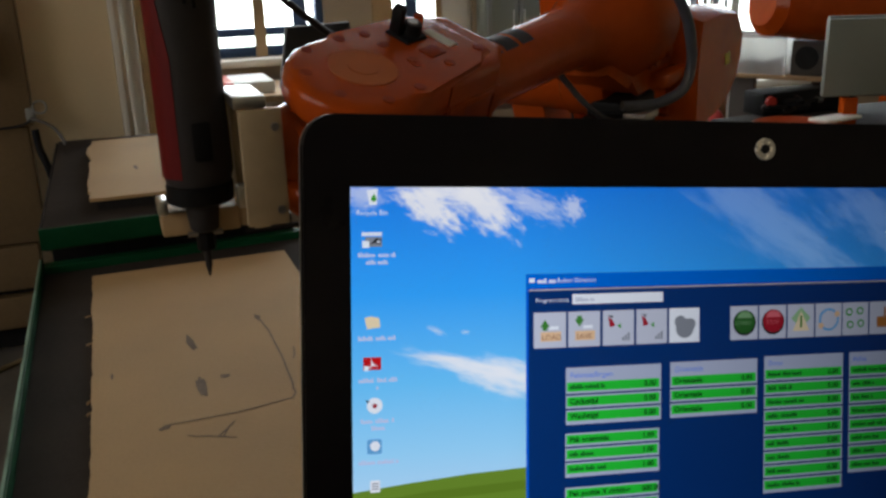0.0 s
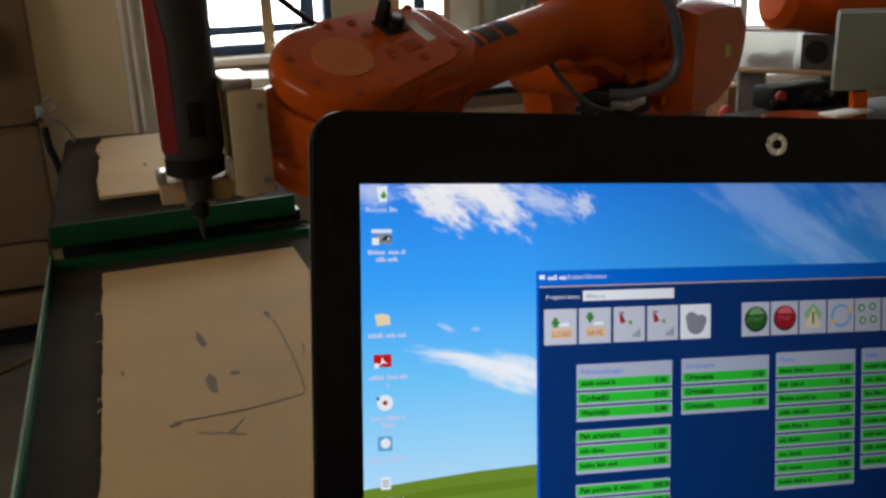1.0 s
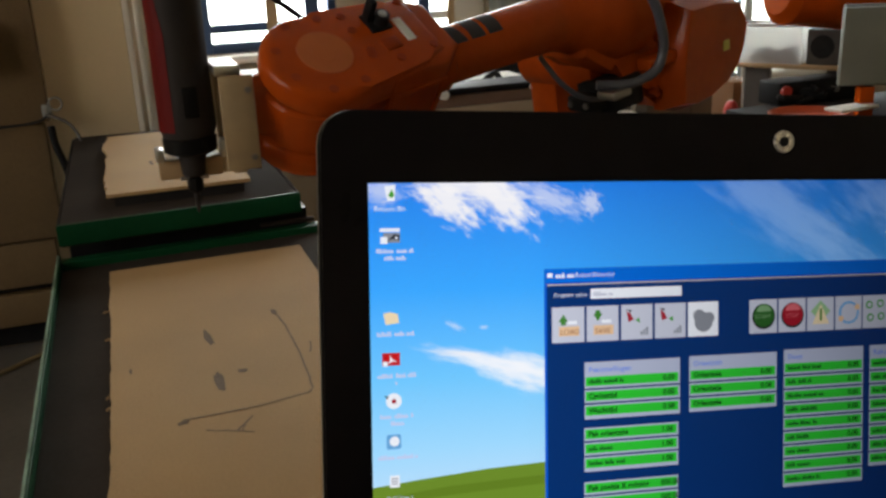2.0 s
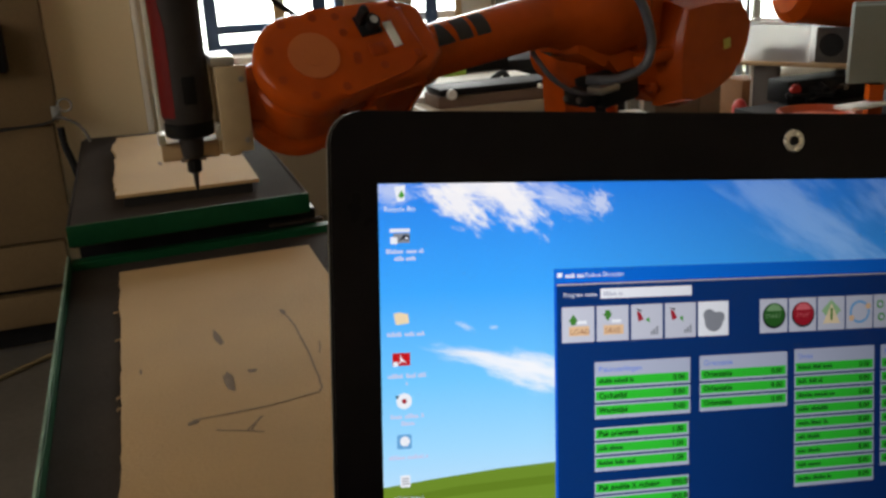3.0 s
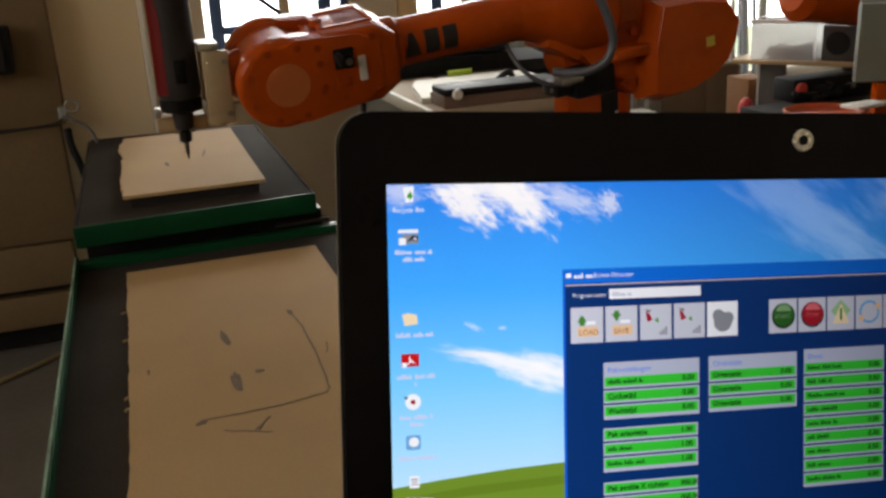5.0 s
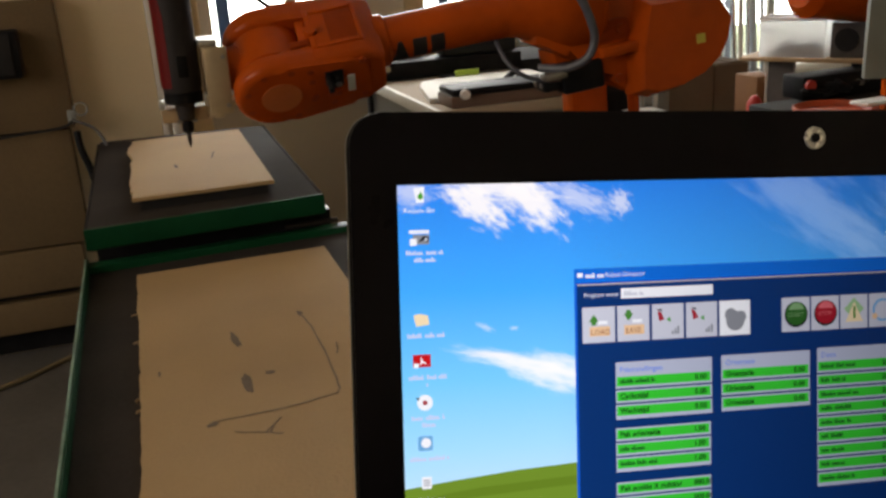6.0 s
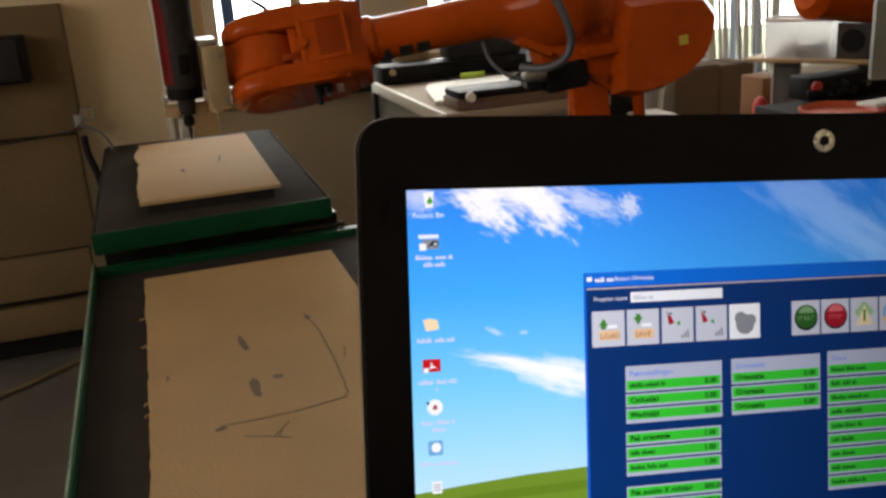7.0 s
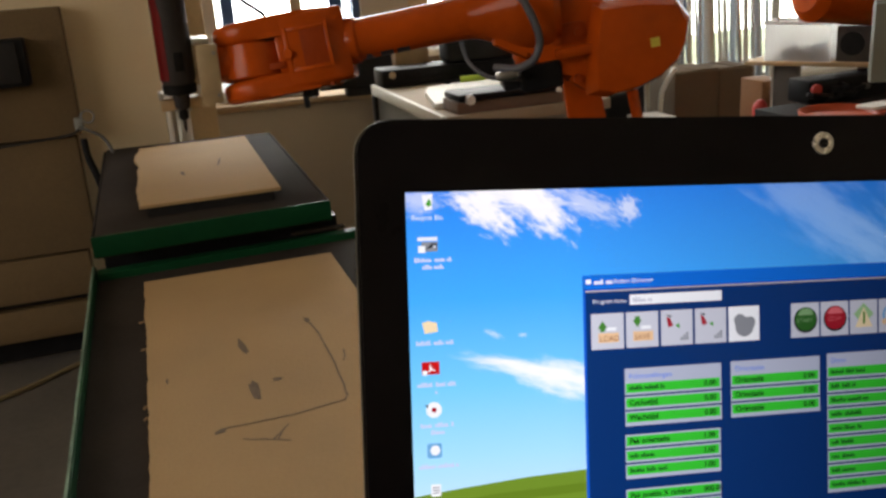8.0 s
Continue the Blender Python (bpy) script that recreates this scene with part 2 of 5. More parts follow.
def window(name, x0, x1, bars, frame_mat, label, foot=-0.03):
    w = thing(name, Matrix.Translation(((x0 + x1) / 2, 3.45, foot)), label, "window", kind="structure")
    c = (x0 + x1) / 2
    f = B()
    for a, b in ((x0 - c, x0 - c + 0.045), (x1 - c - 0.03, x1 - c)):
        box(f, a, -0.03, 0.0, b, 0.03, 1.53, 0.004)
    for a, b in ((0.0, 0.035), (0.075, 0.105), (1.48, 1.53)):
        box(f, x0 - c + 0.045, -0.028, a, x1 - c - 0.03, 0.028, b, 0.003)
    part("window_frame", f, frame_mat, w, "blue painted window frame")
    for a, b, mat in bars:
        part("mullion", box(B(), a - c, -0.05, 0.0, b - c, -0.031, 1.5, 0.004), mat, w)
    part("window_sill", box(B(), x0 - c - 0.05, -0.13, -0.03, x1 - c + 0.05, -0.052, -0.002, 0.005), WHITE, w, "white painted sill")
    p = part("pane", box(B(), x0 - c + 0.04, 0.0, 0.03, x1 - c - 0.03, 0.004, 1.49), GLASS, w)
    p.visible_shadow = False


window("window_1", 0.335, 0.86, ((0.588, 0.631, WOOD), (0.737, 0.79, BLUE)), BLUE, "blue framed window with wooden mullion, bright daylight behind")
window("window_2", 1.05, 1.48, ((1.052, 1.136, WOOD), (1.192, 1.24, BLUE), (1.317, 1.3435, WOOD), (1.344, 1.455, WHITE)), WHITE, "window with wooden, blue and white uprights, daylight behind")
window("window_3", 2.25, 3.3, ((2.75, 2.79, WHITE),), WHITE, "white framed window behind leaning tubes", -0.33)
yard = glow("bright_yard", (0.93, 1.0, 0.86, 1), 8.0)
solid("backdrop", box(B(), -8, 14.0, -3, 14, 14.1, 8), yard, "overexposed daylight outside the windows", "backdrop", "structure")
solid("ground", box(B(), -40, 3.7, -1.4, 40, 60, -1.3), paint("dry_lawn", (0.3, 0.32, 0.2), 0.9, scale=2), "pale sunlit ground outside", "ground", "structure")

# worktables
def near_table():
    t = thing("worktable", Matrix.Translation((0.4, 0.2, FLOOR_Z)), "worktable with dark grey mat and green edge rail", "table")
    h = -FLOOR_Z
    part("tabletop", slab(B(), [(-0.4505, 0.6962), (-0.4465, -0.6), (0.22, -0.6), (0.22, 0.7295)], h - 0.045, h - 0.006, 0.001), RUBBER, t, "dark grey scuffed mat top")
    part("edge_rail", slab(B(), [(-0.4547, 0.7165), (-0.4507, -0.6), (-0.4467, -0.6), (-0.4507, 0.7165)], h - 0.05, h + 0.0055, 0.0004), GREEN, t, "green painted side rail")
    part("rail_edge", slab(B(), [(-0.4547, 0.7165), (-0.4507, -0.6), (-0.4487, -0.6), (-0.4527, 0.7165)], h + 0.0056, h + 0.0062), WORN_GLINT, t, "worn top edge of the rail, its highlight painted in pale")
    part("edge_rail", slab(B(), [(-0.4504, 0.6968), (0.22, 0.7302), (0.22, 0.745), (-0.4504, 0.7165)], h - 0.05, h + 0.002, 0.001), GREEN, t, "green painted back rail")
    for x in (-0.41, 0.17):
        for y in (-0.56, 0.63):
            part("leg", box(B(), x - 0.025, y - 0.025, 0, x + 0.025, y + 0.025, h - 0.0455, 0.003), GREY, t)


near_table()


def ragged(x0, y0, x1, y1, n, amp, seed, skew=0.0):
    """A sheet's outline whose left side is torn."""
    left = []
    for k in range(n + 1):
        y = y1 + (y0 - y1) * k / n
        left.append((x0 - skew * k / n + amp * (1.6 * noise.noise((y * 14, seed, 0)) + 0.9 * noise.noise((y * 60, seed, 3)) + 0.5 * noise.noise((y * 190, seed, 7))), y))
    return [(x1, y0), (x1, y1)] + left


def blot(cx, cy, rx, ry, turn, seed, z):
    """A smudged spot with an uneven outline."""
    pts = []
    for k in range(18):
        a = 2 * math.pi * k / 18
        r = 1 + 0.45 * noise.noise((math.cos(a) * 1.7, math.sin(a) * 1.7, seed))
        p = Vector((rx * r * math.cos(a), ry * r * math.sin(a), 0))
        p.rotate(Euler((0, 0, radians(turn))))
        pts.append((cx + p.x, cy + p.y))
    return slab(B(), pts, z, z + 0.0003)


def stroke(bm, points, w, z):
    """A thin drawn line, one ribbon."""
    ps = [Vector((x, y, 0)) for x, y in points]
    rows = []
    for k, p in enumerate(ps):
        d = (ps[min(k + 1, len(ps) - 1)] - ps[max(k - 1, 0)]).normalized()
        n = Vector((-d.y, d.x, 0)) * w / 2
        rows.append([bm.verts.new(q + Vector((0, 0, h))) for q, h in ((p + n, z), (p - n, z), (p - n, z + 0.0003), (p + n, z + 0.0003))])
    for a, b in zip(rows, rows[1:]):
        for c in range(4):
            bm.faces.new((a[c], a[(c + 1) % 4], b[(c + 1) % 4], b[c]))
    bm.faces.new(rows[0][::-1])
    bm.faces.new(rows[-1])


def wobble(points, n, amp, seed):
    rnd, out = random.Random(seed), []
    for (ax, ay), (bx, by) in zip(points, points[1:]):
        out += [(ax + (bx - ax) * k / n + rnd.uniform(-amp, amp), ay + (by - ay) * k / n + rnd.uniform(-amp, amp)) for k in range(n)]
    return out + [points[-1]]


def near_board():
    t = thing("board_sheet", Matrix.Translation((0, 0, -0.0055)), "raw brown board sheet with hand-drawn axes and torn edge", "board")
    part("sheet", slab(B(), ragged(0.001, 0.26, 0.207, 0.85, 110, 0.0018, 3, 0.003), 0, 0.0055), CARD, t)
    b = B()
    stroke(b, wobble([(0.0525, 0.475), (0.103, 0.4746), (0.1435, 0.482), (0.1465, 0.488), (0.1485, 0.516), (0.1500, 0.562), (0.1490, 0.620), (0.1452, 0.654)], 3, 0.0004, 1), 0.0015, 0.0057)
    part("axis_drawing", b, PENCIL, t, "dark hand-drawn axis lines with arrowheads")
    b = B()
    stroke(b, wobble([(0.0630, 0.4535), (0.0828, 0.444), (0.0949, 0.4375)], 3, 0.0005, 2), 0.0013, 0.0057)
    stroke(b, [(0.0835, 0.444), (0.0907, 0.453), (0.0968, 0.4615)], 0.0013, 0.0057)
    stroke(b, [(0.0865, 0.4425), (0.0905, 0.4515)], 0.0011, 0.0057)
    part("letter_mark", b, PENCIL, t)
    b = B()
    stroke(b, [(0.1580, 0.553), (0.1605, 0.561), (0.1625, 0.575)], 0.0013, 0.0057)
    part("letter_mark", b, PENCIL, t)
    for k, (x, y, rx, ry, turn) in enumerate(((0.0815, 0.6215, 0.0034, 0.0165, 6), (0.0808, 0.530, 0.0042, 0.0165, 1), (0.1006, 0.5415, 0.0044, 0.0032, -35), (0.0152, 0.577, 0.0010, 0.006, 0),
                                               (0.0495, 0.4722, 0.0046, 0.0034, 35), (0.1447, 0.6575, 0.0026, 0.0075, 8))):
        part("ink_spot", blot(x, y, rx, ry, turn, k * 3.1, 0.0054), SMUDGE, t)
    rnd = random.Random(9)
    for y in (0.36, 0.519, 0.538, 0.541, 0.658, 0.662, 0.731):
        b = B()
        sweep(b, [(0.003, y, 0.003), (-0.002, y + rnd.uniform(-0.003, 0.003), 0.004), (-0.0035 - rnd.uniform(0, 0.003), y + rnd.uniform(-0.004, 0.004), 0.003)], 0.0009, 5, 3)
        part("torn_fibre", b, CARD_EDGE, t)


near_board()


def rear_table():
    t = thing("rear_worktable", Matrix.Translation((0.0853, 1.1735, FLOOR_Z)), "small raised worktable with dark mat top and green front panel", "table")
    h = -FLOOR_Z
    part("tabletop", slab(B(), [(-0.1308, -0.2787), (0.1345, -0.2625), (0.1345, 0.262), (-0.1308, 0.2765)], h + 0.020, h + 0.0455, 0.002), RUBBER, t, "dark grey mat top")
    part("front_panel", slab(B(), [(-0.1338, -0.2832), (0.1378, -0.2666), (0.1378, -0.2628), (-0.1338, -0.2794)], h + 0.0225, h + 0.0466, 0.001), GREEN, t, "green painted front edge")
    for a, b, y in ((-0.1338, -0.131, -0.2788), (0.1347, 0.1378, -0.262)):
        part("side_panel", box(B(), a, y, h + 0.0235, b, 0.26, h + 0.0458, 0.0008), RUBBER, t)
    part("plinth", box(B(), -0.127, -0.238, h - 0.03, 0.148, 0.255, h + 0.0195), BLACK, t)
    part("base_plate", box(B(), 0.09, -0.246, h + 0.003, 0.156, -0.2385, h + 0.008, 0.001), RUBBER, t)
    part("pedestal", box(B(), -0.1, -0.22, 0, 0.1, 0.23, h - 0.0305, 0.004), GREY, t)


rear_table()


def rear_board():
    t = thing("board_sheet", Matrix.Translation((0, 0, 0.0452)), "small raw brown board lying on the raised table", "board")
    part("sheet", slab(B(), ragged(0.005, 0.946, 0.171, 1.331, 90, 0.0034, 5), 0.0125, 0.0165), CARD, t)
    # Dark filler paints in the shadow gap beneath the raised sheet.
    part("shadow_packing", box(B(), 0.014, 0.952, 0.0, 0.163, 1.31, 0.0123), DARK, t, "dark packing standing for the shadow gap under the board")
    part("ink_spot", blot(0.063, 1.1, 0.0025, 0.012, 5, 1.0, 0.0164), SMUDGE, t)
    part("ink_spot", blot(0.115, 1.15, 0.0012, 0.03, -8, 4.0, 0.0164), SMUDGE, t)


rear_board()


# laptop
def laptop():
    R, D = Vector((0.98882815, -0.11990862, -0.08854837)), Vector((-0.11580748, -0.24398420, -0.96283973))
    R.normalize()
    Z = -R.cross(D).normalized()
    Y = Z.cross(R)
    O = Vector((0.12269672, 0.17732546, 0.23459161))
    H = 0.224
    m = Matrix((R, Y, Z)).transposed().to_4x4()
    m.translation = O - Y * H
    t = thing("laptop", m, "open black laptop showing a program window", "laptop")
    up = Matrix.Translation((0, H, 0))

    W, S = 0.344, 0.1935
    b = B()
    slab(b, rounded(-0.0178, -0.2160, 0.362, 0.0272, 0.0125), -0.008, -0.0012, 0.0015, up)
    shell = part("lid", b, BLACK, t, "black lid")
    b = B()
    # bezel round the panel
    for x0, y0, x1, y1 in ((-0.0172, -S, 0.0, 0.0), (W, -S, 0.3614, 0.0)):
        box(b, x0, y0, -0.0012, x1, y1, 0.0012, m=up)
    slab(b, [p for p in rounded(-0.0172, 0.0, 0.3614, 0.0266, 0.012) if p[1] > 0.012] + [(-0.0172, 0.0), (0.3614, 0.0)], -0.0012, 0.0012, 0, up)
    slab(b, [(0.3614, -S), (-0.0172, -S)] + [p for p in rounded(-0.0172, -0.2155, 0.3614, -S, 0.01) if p[1] < -0.204], -0.0012, 0.0012, 0, up)
    part("bezel", b, BEZEL, t, "glossy black bezel")
    b = B()
    slab(b, rounded(-0.0181, -0.2160, 0.3623, 0.0275, 0.0128), -0.0062, -0.0054, 0, up)
    part("trim", b, SILVER, t, "thin bright edge trim")
    cam_ring = part("webcam", lathe(B(), ((0.0012, 0.0046), (0.0020, 0.0044), (0.0021, 0.0036), (0.0016, 0.0022)), seg=32, m=up @ Matrix.Translation((0.172, 0.0158, 0))), RING, t, "bright metal webcam ring")
    part("lens", lathe(B(), ((0.0014, 0.002), (0.0022, 0.0019), (0.0024, 0.0012)), seg=20, m=up @ Matrix.Translation((0.172, 0.0158, 0))), BLACK, cam_ring, "black lens")
    # keyboard half
    back = Matrix.Translation((0, -0.004, -0.003)) @ Matrix.Rotation(radians(-14.9), 4, "X")
    b = B()
    box(b, -0.0178, -0.026, 0.004, 0.362, -0.004, 0.25, 0.004, m=back)
    part("base", b, BLACK, t, "black keyboard base")
    kb = part("keyboard", box(B(), 0.01, -0.004, 0.035, 0.335, -0.0035, 0.135, m=back), DARK, t)
    for j in range(5):
        for i in range(15):
            part("key", box(B(), 0.0125 + i * 0.0213, -0.0035, 0.037 + j * 0.0193, 0.0305 + i * 0.0213, -0.0012, 0.0535 + j * 0.0193, m=back), BLACK, kb)
    part("touchpad", box(B(), 0.12, -0.004, 0.16, 0.22, -0.0036, 0.225, m=back), DARK, t)
    part("hinge", rod(B(), (0.04, 0.0, -0.004), (0.3, 0.0, -0.004), 0.0045, seg=16), BLACK, t)

    # the lit panel and what it shows
    SKY = bpy.data.materials.new("lit_wallpaper")
    SKY.use_nodes = True
    n, link = SKY.node_tree.nodes, SKY.node_tree.links.new
    p = n["Principled BSDF"]
    p.inputs["Base Color"].default_value, p.inputs["Roughness"].default_value = (0.002, 0.002, 0.002, 1), 0.35
    p.inputs["Emission Strength"].default_value = 1.0
    co, sep = n.new("ShaderNodeTexCoord"), n.new("ShaderNodeSeparateXYZ")
    link(co.outputs["Object"], sep.inputs[0])
    down = n.new("ShaderNodeMapRange")
    down.inputs[1].default_value, down.inputs[2].default_value = H, H - 0.135
    link(sep.outputs[1], down.inputs[0])
    g = n.new("ShaderNodeValToRGB")
    els = g.color_ramp.elements
    els[0].color, els[1].color = srgb(30, 130, 236), srgb(204, 230, 252)
    els[1].position = 0.96
    for at, col in ((0.3, srgb(56, 168, 255)), (0.55, srgb(112, 202, 255)), (0.75, srgb(160, 220, 255))):
        els.new(at).color = col
    link(down.outputs[0], g.inputs[0])
    # Viewing-angle dimming, painted into the wallpaper from left to right.
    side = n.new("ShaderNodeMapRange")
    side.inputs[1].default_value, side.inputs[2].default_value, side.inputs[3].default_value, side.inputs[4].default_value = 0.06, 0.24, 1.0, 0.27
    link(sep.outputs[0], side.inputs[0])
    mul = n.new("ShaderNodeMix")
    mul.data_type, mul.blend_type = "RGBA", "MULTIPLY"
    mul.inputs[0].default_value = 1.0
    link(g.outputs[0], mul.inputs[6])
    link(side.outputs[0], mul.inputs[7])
    colour = mul.outputs[2]

    def cloud(colour, cx, cy, rx, ry, turn, rough, strength, seed, white):
        """An uneven cloud: a soft ellipse broken by noise."""
        soft = 0.85 if strength > 0.5 else 1.1
        mp = n.new("ShaderNodeMapping")
        mp.vector_type = "TEXTURE"
        mp.inputs["Location"].default_value = (cx, H - cy, 0)
        mp.inputs["Rotation"].default_value = (0, 0, radians(turn))
        mp.inputs["Scale"].default_value = (rx, ry, 1)
        link(co.outputs["Object"], mp.inputs[0])
        flat = n.new("ShaderNodeVectorMath")
        flat.operation = "MULTIPLY"
        flat.inputs[1].default_value = (1, 1, 0)
        link(mp.outputs[0], flat.inputs[0])
        ln = n.new("ShaderNodeVectorMath")
        ln.operation = "LENGTH"
        link(flat.outputs[0], ln.inputs[0])
        tx = n.new("ShaderNodeTexNoise")
        tx.inputs["Scale"].default_value, tx.inputs["Detail"].default_value, tx.inputs["Roughness"].default_value = rough, 7, 0.6
        off = n.new("ShaderNodeVectorMath")
        off.inputs[1].default_value = (seed, seed * 0.7, 0)
        link(mp.outputs[0], off.inputs[0])
        link(off.outputs[0], tx.inputs["Vector"])
        ad = n.new("ShaderNodeMath")
        ad.operation = "MULTIPLY_ADD"
        ad.inputs[1].default_value = 2.2
        link(tx.outputs[0], ad.inputs[0])
        link(ln.outputs["Value"], ad.inputs[2])
        mr = n.new("ShaderNodeMapRange")
        mr.interpolation_type = "SMOOTHSTEP"
        mr.inputs[1].default_value, mr.inputs[2].default_value, mr.inputs[3].default_value, mr.inputs[4].default_value = 1.8 - soft / 2, 1.8 + soft / 2, strength, 0.0
        link(ad.outputs[0], mr.inputs[0])
        mx = n.new("ShaderNodeMix")
        mx.data_type = "RGBA"
        link(mr.outputs[0], mx.inputs[0])
        link(colour, mx.inputs[6])
        mx.inputs[7].default_value = white
        return mx.outputs[2]

    w = srgb(247, 246, 246)
    colour = cloud(colour, 0.030, 0.0075, 0.017, 0.0075, -32, 2.6, 0.95, 1.0, w)
    colour = cloud(colour, 0.040, 0.002, 0.026, 0.0060, -6, 2.4, 0.9, 6.5, w)
    colour = cloud(colour, 0.052, 0.0070, 0.017, 0.0085, -38, 2.4, 0.95, 4.0, w)
    colour = cloud(colour, 0.071, 0.0060, 0.016, 0.0055, -25, 3.0, 0.5, 7.3, w)
    colour = cloud(colour, 0.088, 0.0080, 0.006, 0.0048, -50, 2.6, 0.55, 9.1, w)
    colour = cloud(colour, 0.004, 0.003, 0.010, 0.006, 0, 2.0, 0.5, 8.0, w)
    colour = cloud(colour, 0.176, 0.014, 0.052, 0.014, -32, 2.2, 0.22, 11.0, srgb(190, 215, 235))
    colour = cloud(colour, 0.225, 0.012, 0.030, 0.012, -35, 2.2, 0.15, 13.0, srgb(180, 205, 230))
    colour = cloud(colour, 0.061, 0.0735, 0.024, 0.0075, -16, 1.1, 0.85, 2.0, srgb(248, 250, 252))
    colour = cloud(colour, 0.047, 0.0690, 0.026, 0.0038, -13, 1.0, 0.75, 3.6, srgb(248, 250, 252))
    colour = cloud(colour, 0.034, 0.0650, 0.012, 0.0016, -6, 1.1, 0.6, 3.0, w)
    colour = cloud(colour, 0.0325, 0.0545, 0.004, 0.0013, -25, 2, 0.4, 5.0, w)
    colour = cloud(colour, 0.044, 0.0555, 0.002, 0.0009, 0, 2, 0.4, 5.7, w)
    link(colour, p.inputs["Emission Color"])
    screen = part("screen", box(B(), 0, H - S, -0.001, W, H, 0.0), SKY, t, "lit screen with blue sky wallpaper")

    def flat(name, u0, v0, u1, v1, z, mat, r=0.0):
        b = B()
        if r:
            slab(b, [(x, H - y) for x, y in rounded(u0, v0, u1, v1, r)][::-1], z - 0.00008, z)
        else:
            box(b, u0, H - v1, z - 0.00008, u1, H - v0, z)
        return part(name, b, mat, screen)

    def poly(name, pts, z, mat):
        return part(name, slab(B(), [(u, H - v) for u, v in pts], z - 0.00008, z), mat, screen)

    def disc(name, u, v, r, z, mat, n=28):
        return poly(name, [(u + r * math.cos(2 * math.pi * k / n), v + r * math.sin(2 * math.pi * k / n)) for k in range(n)], z, mat)

    def words(name, text, u, v, size, z, mat, squeeze=1.0, bold=0.0):
        c = bpy.data.curves.new("words", "FONT")
        c.body, c.size, c.resolution_u, c.offset = text, size, 2, bold * size
        o = bpy.data.objects.new("words", c)
        me = bpy.data.meshes.new_from_object(o)
        bpy.data.objects.remove(o)
        me.transform(Matrix.Translation((u, H - v, z)) @ Matrix.Diagonal((squeeze, 1, 1, 1)))
        me.materials.clear()
        me.materials.append(mat)
        ob = new(name, me)
        ob.parent = screen
        return ob

    def scribble(name, u0, v0, u1, high, z, mat, seed):
        """A line of writing too small to read: one bar a word, with a jagged top."""
        rnd, u = random.Random(seed), u0
        while u < u1 - 0.0008:
            end = min(u1, u + rnd.uniform(0.003, 0.007))
            if u1 - end < 0.0015:
                end = u1
            top, x = [], u
            while x < end - 0.0003:
                wd = min(rnd.uniform(0.0005, 0.0009), end - x)
                lift = high * rnd.choice((0.7, 0.7, 1.0))
                top += [(x, lift), (x + wd, lift), (x + wd + 0.00001, high * 0.3), (x + wd + 0.00026, high * 0.3)]
                x += wd + 0.00027
            top = [(min(a, end + 0.0005), b) for a, b in top]
            base = H - v0 - high
            part(name, slab(B(), [(top[-1][0], base), *[(a, base + b) for a, b in top[::-1]], (u, base)][::-1], z - 0.00008, z), mat, screen)
            u = end + 0.0009

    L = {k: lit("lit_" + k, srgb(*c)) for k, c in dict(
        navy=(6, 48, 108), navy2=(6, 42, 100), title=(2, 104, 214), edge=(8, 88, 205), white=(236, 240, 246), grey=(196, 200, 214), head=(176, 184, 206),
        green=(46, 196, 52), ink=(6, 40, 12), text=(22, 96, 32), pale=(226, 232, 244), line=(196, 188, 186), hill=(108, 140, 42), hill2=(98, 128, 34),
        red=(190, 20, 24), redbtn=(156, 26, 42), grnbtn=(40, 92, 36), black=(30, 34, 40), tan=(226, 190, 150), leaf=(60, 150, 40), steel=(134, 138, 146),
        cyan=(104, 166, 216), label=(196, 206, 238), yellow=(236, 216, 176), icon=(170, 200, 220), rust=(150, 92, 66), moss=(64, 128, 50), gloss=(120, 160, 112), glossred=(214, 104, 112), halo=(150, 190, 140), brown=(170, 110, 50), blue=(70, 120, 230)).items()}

    # wallpaper hill
    poly("hill", [(0.0, 0.1145), (0.02, 0.1125), (0.045, 0.1105), (0.07, 0.1095), (0.12, 0.112), (0.2, 0.12), (0.344, 0.14), (0.344, 0.1930), (0.0, 0.1930)][::-1], 0.0003, L["hill"])
    poly("hill_shade", [(0.0, 0.119), (0.03, 0.116), (0.07, 0.1145), (0.07, 0.118), (0.03, 0.1195), (0.0, 0.122)][::-1], 0.0004, L["hill2"])

    # desktop icons
    def label_bars(v, widths, k=0):
        for j, wd in enumerate(widths):
            scribble("label_bar", 0.0098 - wd / 2, v + j * 0.0027, 0.0098 + wd / 2, 0.0017, 0.0004, L["label"], int(v * 1e4) + j)

    poly("desktop_icon", [(0.0062, 0.0012), (0.0104, 0.0006), (0.0100, 0.0066), (0.0072, 0.0068)][::-1], 0.0005, L["white"])
    poly("icon_mark", [(0.0076, 0.0046), (0.0090, 0.0024), (0.0100, 0.0046), (0.0088, 0.0056)][::-1], 0.0006, L["leaf"])
    words("icon_label", "Recycle Bin", 0.0022, 0.0104, 0.0027, 0.0006, L["white"], 0.95)
    flat("desktop_icon", 0.0042, 0.0168, 0.0118, 0.0182, 0.0004, L["pale"])
    flat("icon_mark", 0.0056, 0.0186, 0.0118, 0.0222, 0.0004, L["steel"])
    poly("icon_mark", [(0.0074, 0.0214), (0.0096, 0.0190), (0.0118, 0.0196), (0.0112, 0.0214), (0.0092, 0.0208)][::-1], 0.00055, L["black"])
    flat("icon_mark", 0.0044, 0.0200, 0.0070, 0.0226, 0.0006, L["white"])
    flat("icon_mark", 0.0100, 0.0200, 0.0110, 0.0208, 0.0006, L["pale"])
    label_bars(0.0244, (0.014, 0.008))
